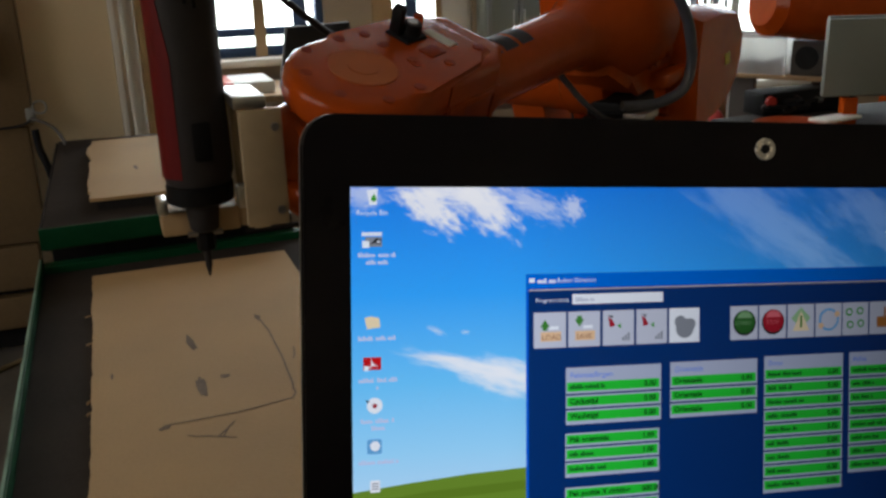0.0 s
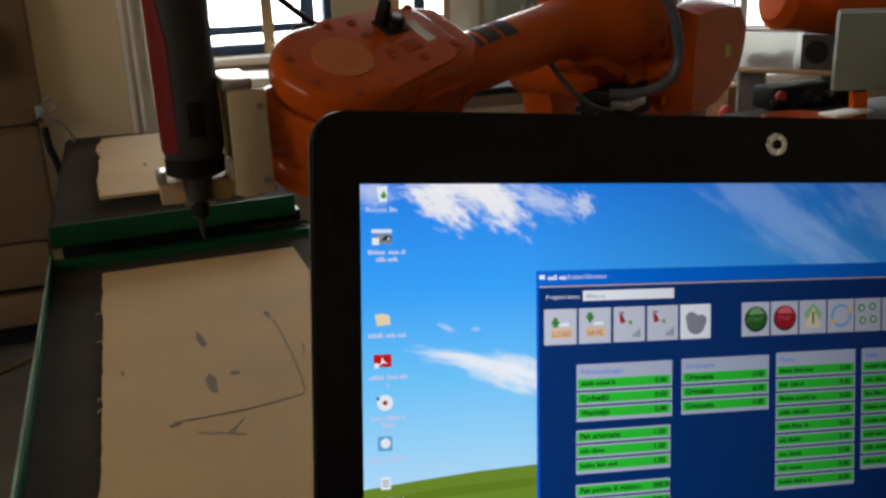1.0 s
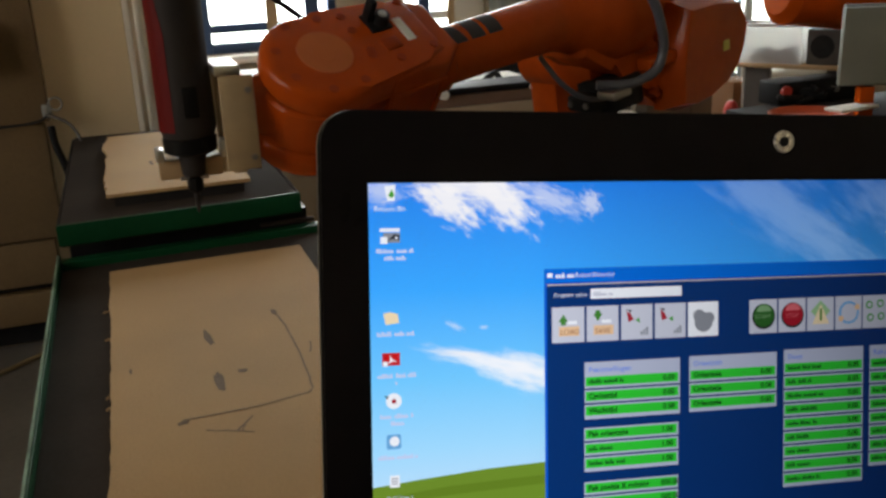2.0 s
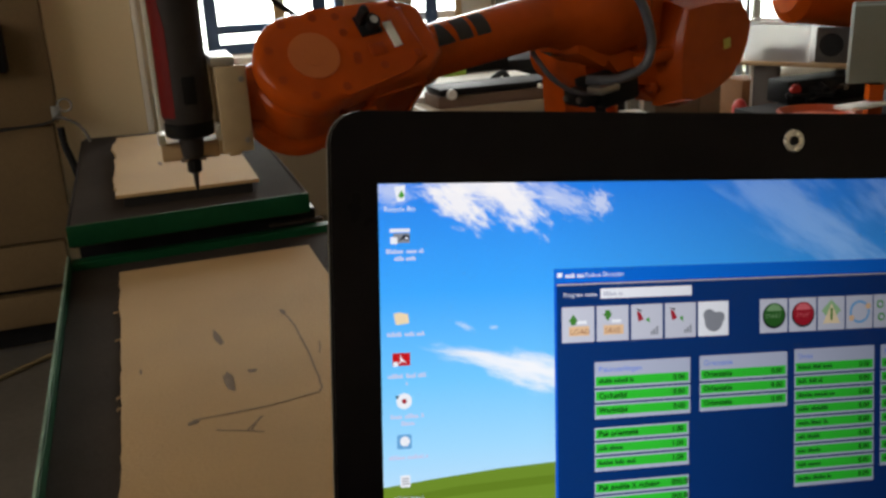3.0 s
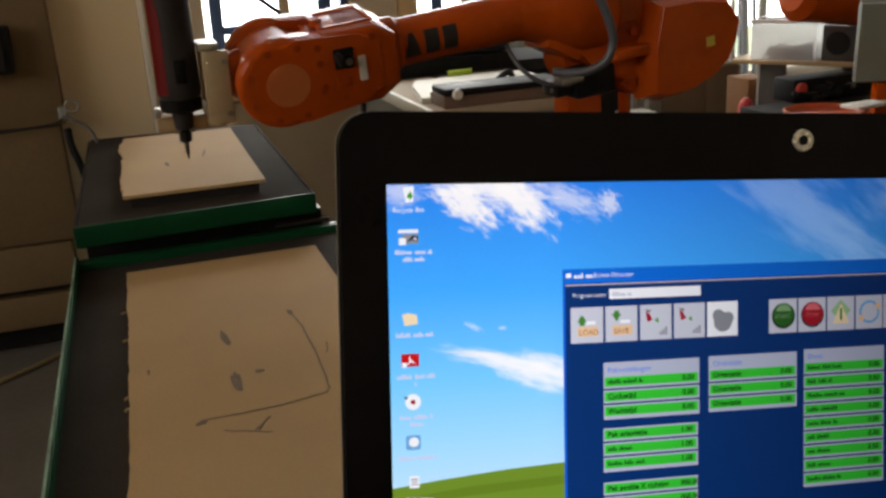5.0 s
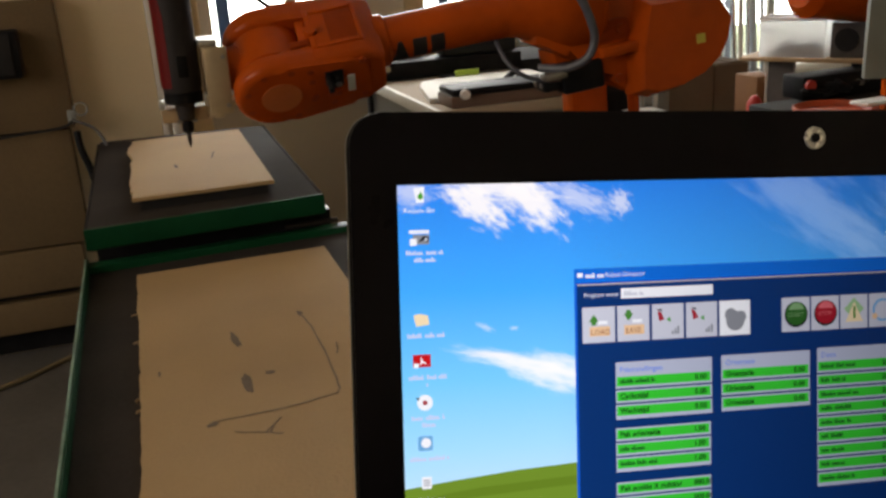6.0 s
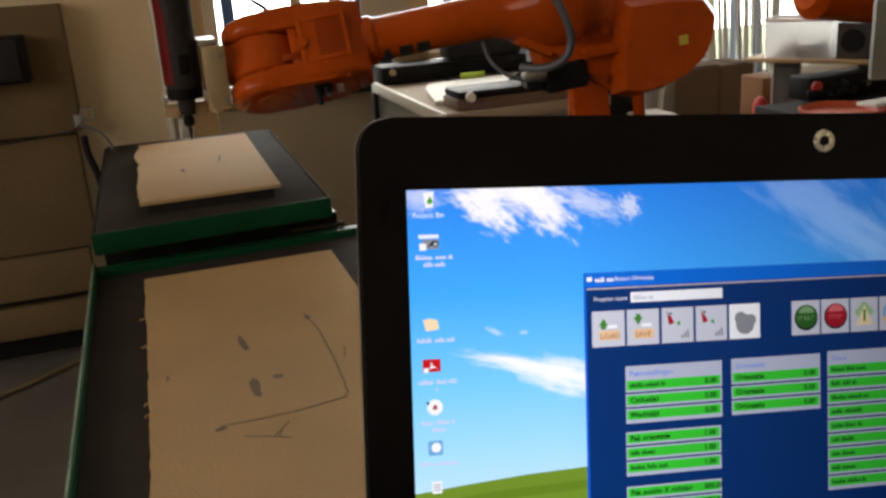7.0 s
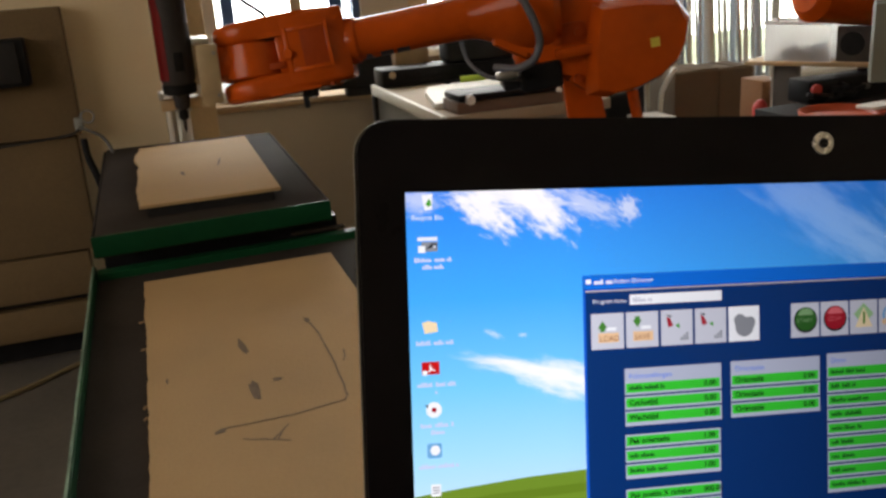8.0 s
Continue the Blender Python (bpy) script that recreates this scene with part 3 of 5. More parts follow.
    poly("desktop_icon", [(0.0050, 0.0488), (0.0074, 0.0482), (0.0106, 0.0490), (0.0110, 0.0524), (0.0060, 0.0530)][::-1], 0.0004, L["yellow"])
    label_bars(0.0556, (0.0145,))
    flat("desktop_icon", 0.0044, 0.0636, 0.0112, 0.0684, 0.0004, L["red"])
    poly("icon_mark", [(0.0074, 0.0642), (0.0082, 0.0660), (0.0100, 0.0672), (0.0080, 0.0668), (0.0062, 0.0680), (0.0074, 0.0664)][::-1], 0.0006, L["white"])
    flat("icon_mark", 0.0046, 0.0668, 0.0064, 0.0686, 0.0007, L["white"])
    label_bars(0.0714, (0.0145, 0.001))
    disc("desktop_icon", 0.0086, 0.0819, 0.0030, 0.0004, L["white"])
    disc("icon_mark", 0.0086, 0.0819, 0.0009, 0.0006, L["redbtn"], 12)
    poly("icon_mark", [(0.0050, 0.0796), (0.0066, 0.0800), (0.0060, 0.0810)][::-1], 0.0006, L["black"])
    label_bars(0.0868, (0.013, 0.005))
    flat("desktop_icon", 0.0056, 0.0946, 0.0112, 0.1002, 0.0004, L["cyan"], 0.0008)
    disc("icon_mark", 0.0086, 0.0972, 0.0019, 0.0006, L["white"], 16)
    label_bars(0.1024, (0.015,))
    flat("desktop_icon", 0.0066, 0.1102, 0.0104, 0.1148, 0.0006, L["white"], 0.0004)
    for j in range(3):
        flat("icon_mark", 0.0072, 0.1112 + j * 0.001, 0.0098, 0.1116 + j * 0.001, 0.0008, L["steel"])
    label_bars(0.1182, (0.012,))

    # program window
    flat("window_border", 0.0684, 0.0338, 0.3300, 0.1800, 0.0005, L["edge"])
    flat("title_bar", 0.0686, 0.0340, 0.3298, 0.0392, 0.0006, L["title"])
    flat("window_body", 0.0694, 0.0396, 0.3290, 0.1792, 0.0007, L["navy"])
    flat("rule", 0.0694, 0.0398, 0.3290, 0.0403, 0.0009, L["line"])
    flat("title_icon", 0.0696, 0.0354, 0.0718, 0.0371, 0.0008, L["white"])
    scribble("title_bar_mark", 0.0730, 0.0355, 0.0806, 0.0019, 0.0008, L["pale"], 8)
    words("title_text", "Robot Director", 0.0811, 0.0373, 0.0026, 0.0008, L["white"])
    words("field_label", "Program name", 0.0722, 0.0449, 0.00235, 0.0009, L["white"])
    flat("text_field", 0.0875, 0.0420, 0.1265, 0.0460, 0.0009, L["white"])
    scribble("text_bar", 0.0886, 0.0432, 0.0966, 0.0017, 0.0011, L["grey"], 5)
    B0, B1 = 0.0489, 0.0629
    us = [0.0714, 0.0858, 0.1004, 0.1149, 0.1294]
    for i, u in enumerate(us):
        b = flat("tool_button", u, B0, u + 0.0134, B1, 0.0009, L["white" if i == 4 else "grey"])
    for i, word in ((0, "LOAD"), (1, "SAVE")):
        u = us[i]
        flat("button_mark", u + 0.0028, B0 + 0.0076, u + 0.0112, B0 + 0.0114, 0.0011, L["tan"])
        flat("button_mark", u + 0.0062, B0 + 0.0055, u + 0.0102, B0 + 0.0068, 0.0011, L["white"])
        words("button_word", word, u + 0.0032, B0 + 0.0108, 0.0030, 0.0012, L["rust"])
        a = B0 + (0.0058 if i == 0 else 0.0030)
        sgn = -1 if i == 0 else 1
        poly("button_mark", [(u + 0.0026, a), (u + 0.0066, a), (u + 0.0046, a + sgn * 0.0030)][::-sgn], 0.0011, L["moss"])
        flat("button_mark", u + 0.0036, a, u + 0.0056, a - sgn * 0.0013, 0.0011, L["moss"])
    for i in (2, 3):
        u = us[i]
        poly("button_mark", [(u + 0.0022, B0 + 0.0024), (u + 0.0038, B0 + 0.0034), (u + 0.0052, B0 + 0.0060), (u + 0.0030, B0 + 0.0068)][::-1], 0.0011, L["redbtn"])
        poly("button_mark", [(u + 0.0016, B0 + 0.0016), (u + 0.0044, B0 + 0.0022), (u + 0.0040, B0 + 0.0030)][::-1], 0.0012, L["black"])
        for k in range(3):
            flat("button_mark", u + 0.0082 + k * 0.0012, B0 + 0.0108 - k * 0.0009, u + 0.0090 + k * 0.0012, B0 + 0.0122, 0.0011, L["steel"])
        poly("button_mark", [(u + 0.0060, B0 + 0.0062), (u + 0.0076, B0 + 0.0052), (u + 0.0078, B0 + 0.0074)][::-1], 0.0011, L["leaf"])
    u = us[4]
    disc("button_mark", u + 0.0068, B0 + 0.0082, 0.0040, 0.0011, L["steel"])
    disc("button_mark", u + 0.0048, B0 + 0.0056, 0.0026, 0.00115, L["steel"])
    disc("button_mark", u + 0.0092, B0 + 0.0066, 0.0024, 0.00112, L["steel"])
    vs = [0.1570, 0.1704, 0.1838, 0.1972, 0.2104, 0.2238]
    for u in vs:
        flat("tool_button", u, B0, u + 0.0126, B1, 0.0009, L["grey"])
    for u, k, word in ((vs[0], "grnbtn", "START"), (vs[1], "redbtn", "STOP")):
        disc("button_rim", u + 0.0064, B0 + 0.0070, 0.0053, 0.0011, L["black"])
        disc("button_face", u + 0.0064, B0 + 0.0066, 0.0048, 0.0012, L[k])
        words("button_word", word, u + (0.0022 if len(word) == 5 else 0.0030), B0 + 0.0079, 0.0025, 0.0014, L["gloss" if len(word) == 5 else "glossred"])
        part("button_shine", slab(B(), [(u + 0.0064 + 0.0034 * math.cos(math.pi * q / 9), H - B0 - 0.0050 + 0.0028 * math.sin(math.pi * q / 9)) for q in range(10)], 0.00125, 0.0013), L["gloss" if len(word) == 5 else "glossred"], screen)
    u = vs[2]
    poly("button_mark", [(u + 0.0062, B0 + 0.0012), (u + 0.0108, B0 + 0.0058), (u + 0.0062, B0 + 0.0106), (u + 0.0016, B0 + 0.0058)][::-1], 0.0011, L["halo"])
    poly("button_mark", [(u + 0.0062, B0 + 0.0030), (u + 0.0102, B0 + 0.0112), (u + 0.0022, B0 + 0.0112)][::-1], 0.0012, L["yellow"])
    flat("button_mark", u + 0.0057, B0 + 0.0048, u + 0.0067, B0 + 0.0098, 0.0013, L["moss"])
    u = vs[3]
    disc("button_mark", u + 0.0063, B0 + 0.0069, 0.0048, 0.0011, L["cyan"])
    disc("button_mark", u + 0.0063, B0 + 0.0069, 0.0038, 0.0012, L["grey"])
    disc("button_mark", u + 0.0102, B0 + 0.0046, 0.0013, 0.0013, L["tan"], 12)
    disc("button_mark", u + 0.0024, B0 + 0.0094, 0.0013, 0.0013, L["tan"], 12)
    u = vs[4]
    for a, c in ((0.003, 0.004), (0.0084, 0.0036), (0.0088, 0.0090), (0.0036, 0.0094)):
        disc("button_mark", u + a, B0 + c, 0.0017, 0.0011, L["leaf"])
        disc("button_mark", u + a, B0 + c, 0.0010, 0.0012, L["grey"])
    u = vs[5]
    flat("button_mark", u + 0.0034, B0 + 0.0064, u + 0.0090, B0 + 0.0110, 0.0011, L["brown"], 0.0006)
    flat("button_mark", u + 0.0070, B0 + 0.0024, u + 0.0080, B0 + 0.0064, 0.0011, L["brown"])

    # tables of values
    def table(u, v, wd, rows, head, words_in=(), values="0.00"):
        pitch = 0.00585
        flat("table_frame", u, v, u + wd, v + (0.0052 if head else 0) + rows * pitch, 0.0009, L["head"])
        if head:
            words("table_heading", head, u + 0.0016, v + 0.0040, 0.0031, 0.0011, L["blue"])
        y = v + (0.0052 if head else 0.0)
        for k in range(rows):
            if k:
                flat("field_gap", u, y + k * pitch - 0.0007, u + wd, y + k * pitch, 0.001, L["navy2"])
            flat("value_field", u + 0.0004, y + k * pitch + 0.0006, u + wd - 0.0008, y + k * pitch + 0.0043, 0.0011, L["green"])
            t0 = y + k * pitch + 0.0034
            name = words_in[k] if k < len(words_in) else None
            if isinstance(name, str):
                words("field_text", name, u + 0.0016, t0, 0.0030, 0.0012, L["ink"], 1.0, 0.03)
            else:
                rnd = random.Random(int(u * 1e5) + k)
                x = u + 0.0016
                scribble("text_bar", x, t0 - 0.0019, x + rnd.uniform(0.009, 0.018), 0.0017, 0.0012, L["text"], int(u * 1e5) + k)
            words("field_value", values, u + wd - 0.0076, t0, 0.0030, 0.0012, L["ink"], 1.0, 0.03)

    table(0.0848, 0.0711, 0.0410, 3, "Pakinstellingen", (None, "Cyclustijd", "Wachttijd"))
    table(0.1300, 0.0709, 0.0396, 3, "Orientatie", ("Orientatie", "Orientatie", "Orientatie"))
    table(0.1730, 0.0703, 0.0378, 9, "Doos")
    table(0.2140, 0.0703, 0.0378, 8, "Pallet")
    table(0.0846, 0.0973, 0.0405, 3, "", ("Pak orientatie",), "1.00")
    table(0.0845, 0.1190, 0.0405, 3, "", ("Pak positie X richting",), "000.00")
    table(0.0846, 0.1420, 0.0405, 3, "", (), "0.00")


laptop()

# left side: platform, fibreboard cabinet, partition
pf = thing("platform", Matrix.Translation((-0.74, 0.545, FLOOR_Z)), "low grey platform beside the worktable", "platform")
part("base", box(B(), -0.65, -0.93, 0.0, 0.655, 0.94, 0.45, 0.004), GREY, pf)
part("deck", box(B(), -0.66, -0.945, 0.4505, 0.665, 0.945, 0.488, 0.004), paint("worn_deck", (0.16, 0.15, 0.138), 0.6, vary=0.25, scale=5, fine=80, bump=0.1), pf, "worn grey deck board")


def cabinet():
    t = thing("cabinet", Matrix.Translation((-0.5, 1.65, -0.27)), "brown fibreboard cabinet with dark toe gap", "cabinet")
    part("upper_panel", box(B(), -0.6, -0.2, 0.345, 0.422, -0.152, 0.548, 0.002), CRATE, t)
    part("lower_panel", box(B(), -0.6, -0.192, 0.149, 0.412, -0.152, 0.341, 0.003), CRATE, t)
    part("drawer_front", box(B(), -0.6, -0.197, 0.071, 0.397, -0.152, 0.146, 0.003), CRATE, t)
    part("lower_drawer_front", box(B(), -0.6, -0.194, 0.002, 0.392, -0.152, 0.058, 0.003), CRATE, t)
    # Dark strips stand in for the shade in the drawer and toe gaps.
    part("drawer_gap_shade", box(B(), -0.6, -0.17, 0.0585, 0.38, -0.152, 0.0705), DARK, t)
    part("toe_gap_shade", box(B(), -0.6, -0.162, -0.0418, 0.375, -0.152, 0.0015), BLACK, t, "black recessed strip for the shadow under the cabinet")


cabinet()
ct = thing("control_box", Matrix.Translation((-0.2, 1.43, 0.20)), "black wall box fixed to the cabinet", "control box")
part("body", box(B(), -0.075, -0.02, -0.036, 0.065, 0.0185, 0.037, 0.004), BLACK, ct)
part("cover", box(B(), -0.07, -0.024, -0.03, 0.055, -0.0205, 0.032, 0.002), DARK, ct)

solid("wall_partition", box(B(), -1.6, 1.5, FLOOR_Z, 0.0585, 1.6, CEIL_Z, 0.003), WALL, "cream painted partition wall end", "wall", "structure")
solid("trim", box(B(), 0.059, 1.494, FLOOR_Z, 0.068, 1.6, CEIL_Z, 0.002), WHITE, "white corner trim on the partition", "trim", "structure")
solid("drain_pipe", rod(B(), (0.089, 1.57, FLOOR_Z), (0.089, 1.57, CEIL_Z), 0.012, seg=20), WHITE, "white painted upright pipe", "pipe")
solid("wooden_post", box(B(), 0.14, 2.6, FLOOR_Z, 0.215, 2.68, CEIL_Z, 0.004), WOOD, "varnished wooden door post", "post")
ey = thing("cable_hook", Matrix.Translation((-0.068, 1.447, 0.1)), "metal ring hook with hanging grey cables", "hook")
ring = B()
sweep(ring, [(0.010 * math.cos(a) + 0.004, -0.012, 0.010 * math.sin(a) + 0.005) for a in (radians(k * 30) for k in range(13))], 0.0016, 8, 3)
part("ring", ring, GREY, ey)
part("plate", box(B(), -0.018, -0.008, -0.018, -0.004, 0.0, 0.004, 0.002), GREY, ey)
part("cable", sweep(B(), [(-0.012, -0.01, -0.012), (0.004, -0.015, -0.018), (0.022, -0.02, -0.03), (0.034, -0.03, -0.055), (0.036, -0.04, -0.1)], 0.0028, 8, 6), CABLE, ey)
part("cable", sweep(B(), [(-0.15, -0.012, -0.03), (-0.09, -0.012, -0.026), (-0.03, -0.012, -0.022), (-0.012, -0.01, -0.014)], 0.0020, 8, 5), DARK, ey)
part("plug", sweep(B(), [(-0.008, -0.012, -0.03), (-0.006, -0.014, -0.06), (0.002, -0.016, -0.09), (0.006, -0.016, -0.115)], 0.0058, 10, 5), BLACK, ey, "black hanging plug")
part("cable", sweep(B(), [(0.006, -0.016, -0.115), (0.004, -0.016, -0.15), (-0.006, -0.014, -0.2), (0.0, -0.014, -0.3)], 0.0022, 8, 5), WHITE, ey)
solid("floor_cable", sweep(B(), [(-0.75, 1.1, -0.3075), (-0.5, 1.2, -0.3075), (-0.35, 1.275, -0.3075), (-0.232, 1.345, -0.3075), (-0.165, 1.4, -0.3075), (-0.12, 1.43, -0.3075)], 0.0045, 8, 6), CABLE_PALE, "pale cable lying on the platform", "cable")

# behind the robot: low bench, benches with equipment
lb = thing("low_bench", Matrix.Translation((0.55, 3.15, FLOOR_Z)), "beige low bench under the window", "bench")
part("front_panel", box(B(), -0.43, -0.2, 0.0, 1.2, 0.2, 0.66, 0.003), BEIGE, lb)
part("top", box(B(), -0.44, -0.21, 0.662, 1.21, 0.21, 0.685, 0.004), WOOD, lb, "thin wooden bench top")
pk = thing("parcel", Matrix.Translation((0.42, 3.12, -0.113)), "pale flat parcel lying on the bench", "parcel")
part("box", box(B(), -0.16, -0.12, 0.0, 0.16, 0.12, 0.04, 0.006), PAPER, pk)
part("strap", box(B(), -0.02, -0.121, -0.0, 0.02, 0.121, 0.0415, 0.001), RED, pk)
mn = thing("monitor", Matrix.Translation((0.82, 2.85, -0.113)), "dark grey flat monitor seen from behind", "monitor")
part("case", slab(B(), [(-0.25, 0.03), (0.0, 0.03), (-0.01, 0.232), (-0.218, 0.225)], -0.03, 0.02, 0.008, Matrix(((1, 0, 0, 0), (0, 0, 1, 0), (0, 1, 0, 0), (0, 0, 0, 1)))), DARK, mn)
part("stand", box(B(), -0.16, -0.02, 0.0, -0.06, 0.04, 0.05, 0.004), DARK, mn)


def white_table():
    t = thing("bench_table", Matrix.Translation((0.83, 2.05, FLOOR_Z)), "beige topped table with white edge and black legs", "table")
    h = -FLOOR_Z - 0.02
    part("tabletop", box(B(), -0.188, -0.32, h - 0.025, 0.21, 0.32, h, 0.003), BEIGE, t, "beige table surface")
    part("edge_strip", box(B(), -0.2, -0.32, h - 0.026, -0.1885, 0.32, h + 0.002, 0.002), WHITE, t, "white edge strip")
    part("apron", box(B(), -0.192, -0.31, h - 0.1, 0.2, 0.31, h - 0.026), GREY, t)
    for x in (-0.185, 0.19):
        for y in (-0.3, 0.3):
            part("leg", box(B(), x - 0.017, y - 0.017, 0, x + 0.017, y + 0.017, h - 0.0262, 0.002), BLACK, t)


white_table()
TT = -0.0198
dv = thing("flatbed_device", Matrix.Translation((0.9, 2.2, TT)), "black flat desktop device on the white table", "device")
part("body", box(B(), -0.262, 0.06, 0.002, 0.16, 0.16, 0.05, 0.006), BLACK, dv)
part("knob", rod(B(), (-0.235, 0.059, 0.035), (-0.235, 0.052, 0.035), 0.009, seg=16), ALU, dv)
part("hood", box(B(), -0.07, 0.07, 0.051, 0.15, 0.158, 0.115, 0.012), DARK, dv)
part("foot", box(B(), -0.09, -0.05, 0.0, 0.01, 0.0595, 0.006, 0.001), BLACK, dv)
part("tag", box(B(), -0.08, -0.0545, 0.008, -0.012, -0.0503, 0.028, 0.001), LIME, dv, "lime green tag")
solid("cardboard_flap", box(B(), 0.705, 2.3615, TT, 0.803, 2.3695, 0.078, 0.002), WOOD, "small upright tan cardboard piece", "cardboard")
cs = thing("brown_case", Matrix.Translation((0.82, 1.79, TT)), "brown case with black lid and round white end", "case")
part("body", box(B(), -0.15, -0.05, 0.0, 0.14, 0.05, 0.026, 0.003), BROWN, cs)
part("lid", box(B(), -0.147, -0.055, 0.0265, 0.142, 0.05, 0.043, 0.006), BLACK, cs, "black lid")
for x in (-0.122, 0.09):
    part("end_knob", rod(B(), (x, -0.057, 0.031), (x, -0.068, 0.031), 0.0115 if x < 0 else 0.006, 0.010 if x < 0 else 0.005, 20), PAPER, cs, "round white knob")
solid("white_tray", slab(B(), [(0.652, 1.845), (0.70, 1.845), (1.03, 1.845), (1.03, 2.145), (0.80, 2.145), (0.722, 2.13), (0.692, 2.05), (0.672, 1.95)], TT, -0.007, 0.003), WHITE, "white plastic tray with a curved end", "tray")

def glazed_cupboard():
    t = thing("glazed_cupboard", Matrix.Translation((1.63, 3.33, FLOOR_Z)), "tall grey cupboard with glazed doors", "cupboard")
    part("body", box(B(), -0.14, -0.03, 0.0, 0.14, 0.068, 1.9, 0.004), PANEL, t)
    for x in (-0.069, 0.069):
        d = part("door", box(B(), x - 0.066, -0.046, 0.02, x + 0.066, -0.031, 1.88, 0.003), GREY, t)
        part("pane", box(B(), x - 0.048, -0.0495, 0.5, x + 0.048, -0.0465, 1.8, 0.001), PANEL, d, "dull glass pane")
        part("door_handle", rod(B(), (x * 0.35, -0.047, 0.8), (x * 0.35, -0.047, 0.9), 0.005, seg=10), SILVER, d)


glazed_cupboard()

eq = thing("equipment_rack", Matrix.Translation((1.24, 2.45, FLOOR_Z)), "dark equipment rack behind the robot", "rack")
part("body", box(B(), -0.2, -0.15, 0.0, 0.22, 0.15, 0.8, 0.006), DARK, eq)
for k in range(4):
    part("module", box(B(), -0.185, -0.156, 0.42 + k * 0.09, 0.205, -0.151, 0.5 + k * 0.09, 0.002), GREY if k == 1 else BLACK, eq)
solid("white_case", box(B(), 1.34, 2.02, FLOOR_Z, 1.44, 2.2, -0.16, 0.006), WHITE, "small white case standing by the cartons", "case")

# right side: cartons, tubes, shelf, second robot
for x0, y0, x1, y1, z1, lab in ((1.564, 2.3, 1.722, 2.45, -0.077, "worn brown cardboard carton"), (1.725, 2.302, 1.847, 2.45, -0.08, "worn brown cardboard carton")):
    c = thing("carton", Matrix.Translation(((x0 + x1) / 2, (y0 + y1) / 2, FLOOR_Z)), lab, "carton", "cartons by the tubes")
    w, d, h = (x1 - x0) / 2, (y1 - y0) / 2, z1 - FLOOR_Z
    part("body", box(B(), -w, -d, 0, w, d, h, 0.003), BOX, c)
    part("flap", box(B(), -w + 0.004, -d + 0.004, h + 0.001, -0.002, d, h + 0.004, 0.001), BOX, c)
    part("flap", box(B(), 0.002, -d + 0.004, h + 0.001, w - 0.004, d, h + 0.006, 0.001), BOX, c)
solid("tan_box", box(B(), 1.655, 2.0, FLOOR_Z, 1.735, 2.1, -0.075, 0.003), paint("tan_carton", (0.2, 0.085, 0.025), 0.8, scale=9), "orange-brown cardboard box beside the cartons", "box")
solid("bent_strip", sweep(B(), [(1.545, 2.27, -0.055), (1.53, 2.265, -0.068), (1.505, 2.26, -0.1), (1.485, 2.25, -0.15), (1.475, 2.24, -0.4), (1.47, 2.23, FLOOR_Z + 0.008)], 0.0075, 8, 6), WHITE, "pale bent strip leaning by the cartons", "strip")
solid("red_can", lathe(B(), ((FLOOR_Z, 0.02), (-0.125, 0.02), (-0.112, 0.014), (-0.105, 0.007)), seg=24), RED, "small red spray can beside cartons", "can", m=Matrix.Translation((1.575, 1.9, 0)))
for k, (x, y, lean) in enumerate(((0.86, 1.95, 0.02), (0.90, 1.97, -0.02), (0.93, 2.0, 0.02))):
    solid("hanging_cable", sweep(B(), [(x, y, -0.018), (x + lean + 0.02, y - 0.02, 0.02 - 0.03 * k), (x + 0.06, y - 0.03, -0.005), (x + 0.09 + lean, y - 0.02, -0.017)], 0.008, 8, 6), BLACK if k != 1 else WHITE, "bundled cable on the white table", "cable", group="cables on the table")
rnd = random.Random(21)
for k in range(40):
    x = 1.58 + k * 0.0145 + rnd.uniform(-0.006, 0.006)
    y = 2.5 + rnd.uniform(0, 0.2)
    lean = rnd.uniform(-0.05, 0.05)
    r = rnd.choice((0.005, 0.007, 0.009, 0.012))
    # White and pale blue picks carry window glare as colour.
    mat = rnd.choice((CHROME, CHROME, WHITE, WHITE, PALE_BLUE, PALE_BLUE, BLUE))
    solid("metal_tube", rod(B(), (x, y, FLOOR_Z), (x + lean, y + 0.12, 0.75 + rnd.uniform(-0.1, 0.3)), r, seg=14), mat,
          {"blue_frame": "blue coated upright tube", "pale_blue_glare": "upright tube tinted pale blue for window glare", "white_paint": "upright tube whitened for window glare", "grey_metal": "grey steel upright tube"}.get(mat.name, "shiny upright metal tube"), "tube", group="tubes leaning at the wall")


def side_table():
    t = thing("side_table", Matrix.Translation((1.75, 1.65, FLOOR_Z)), "dark cluttered side table", "table")
    h = 0.71
    part("tabletop", box(B(), -0.32, -0.28, h - 0.03, 0.5, 0.08, h, 0.003), DARK, t)
    for x in (-0.29, 0.47):
        for y in (-0.25, 0.05):
            part("leg", box(B(), x - 0.02, y - 0.02, 0, x + 0.02, y + 0.02, h - 0.0305, 0.002), GREY, t)


side_table()
ST = -0.0898
POST = paint("grey_brown_post", (0.115, 0.1, 0.09), 0.6, vary=0.15, scale=12)
sp = thing("shelf", pose(1.735, 1.88, FLOOR_Z, 0, 0, -56), "plywood shelf on a grey metal post", "shelf")
part("board", box(B(), -0.17, -0.075, 0.7782, 0.25, 0.065, 0.7882, 0.0015), WOOD, sp, "thin plywood board")
part("post", box(B(), -0.115, 0.0, 0.0, -0.05, 0.03, 0.7777, 0.002), POST, sp)
part("post_edge", box(B(), -0.121, -0.002, 0.0, -0.1155, 0.03, 0.7777, 0.001), WHITE, sp)
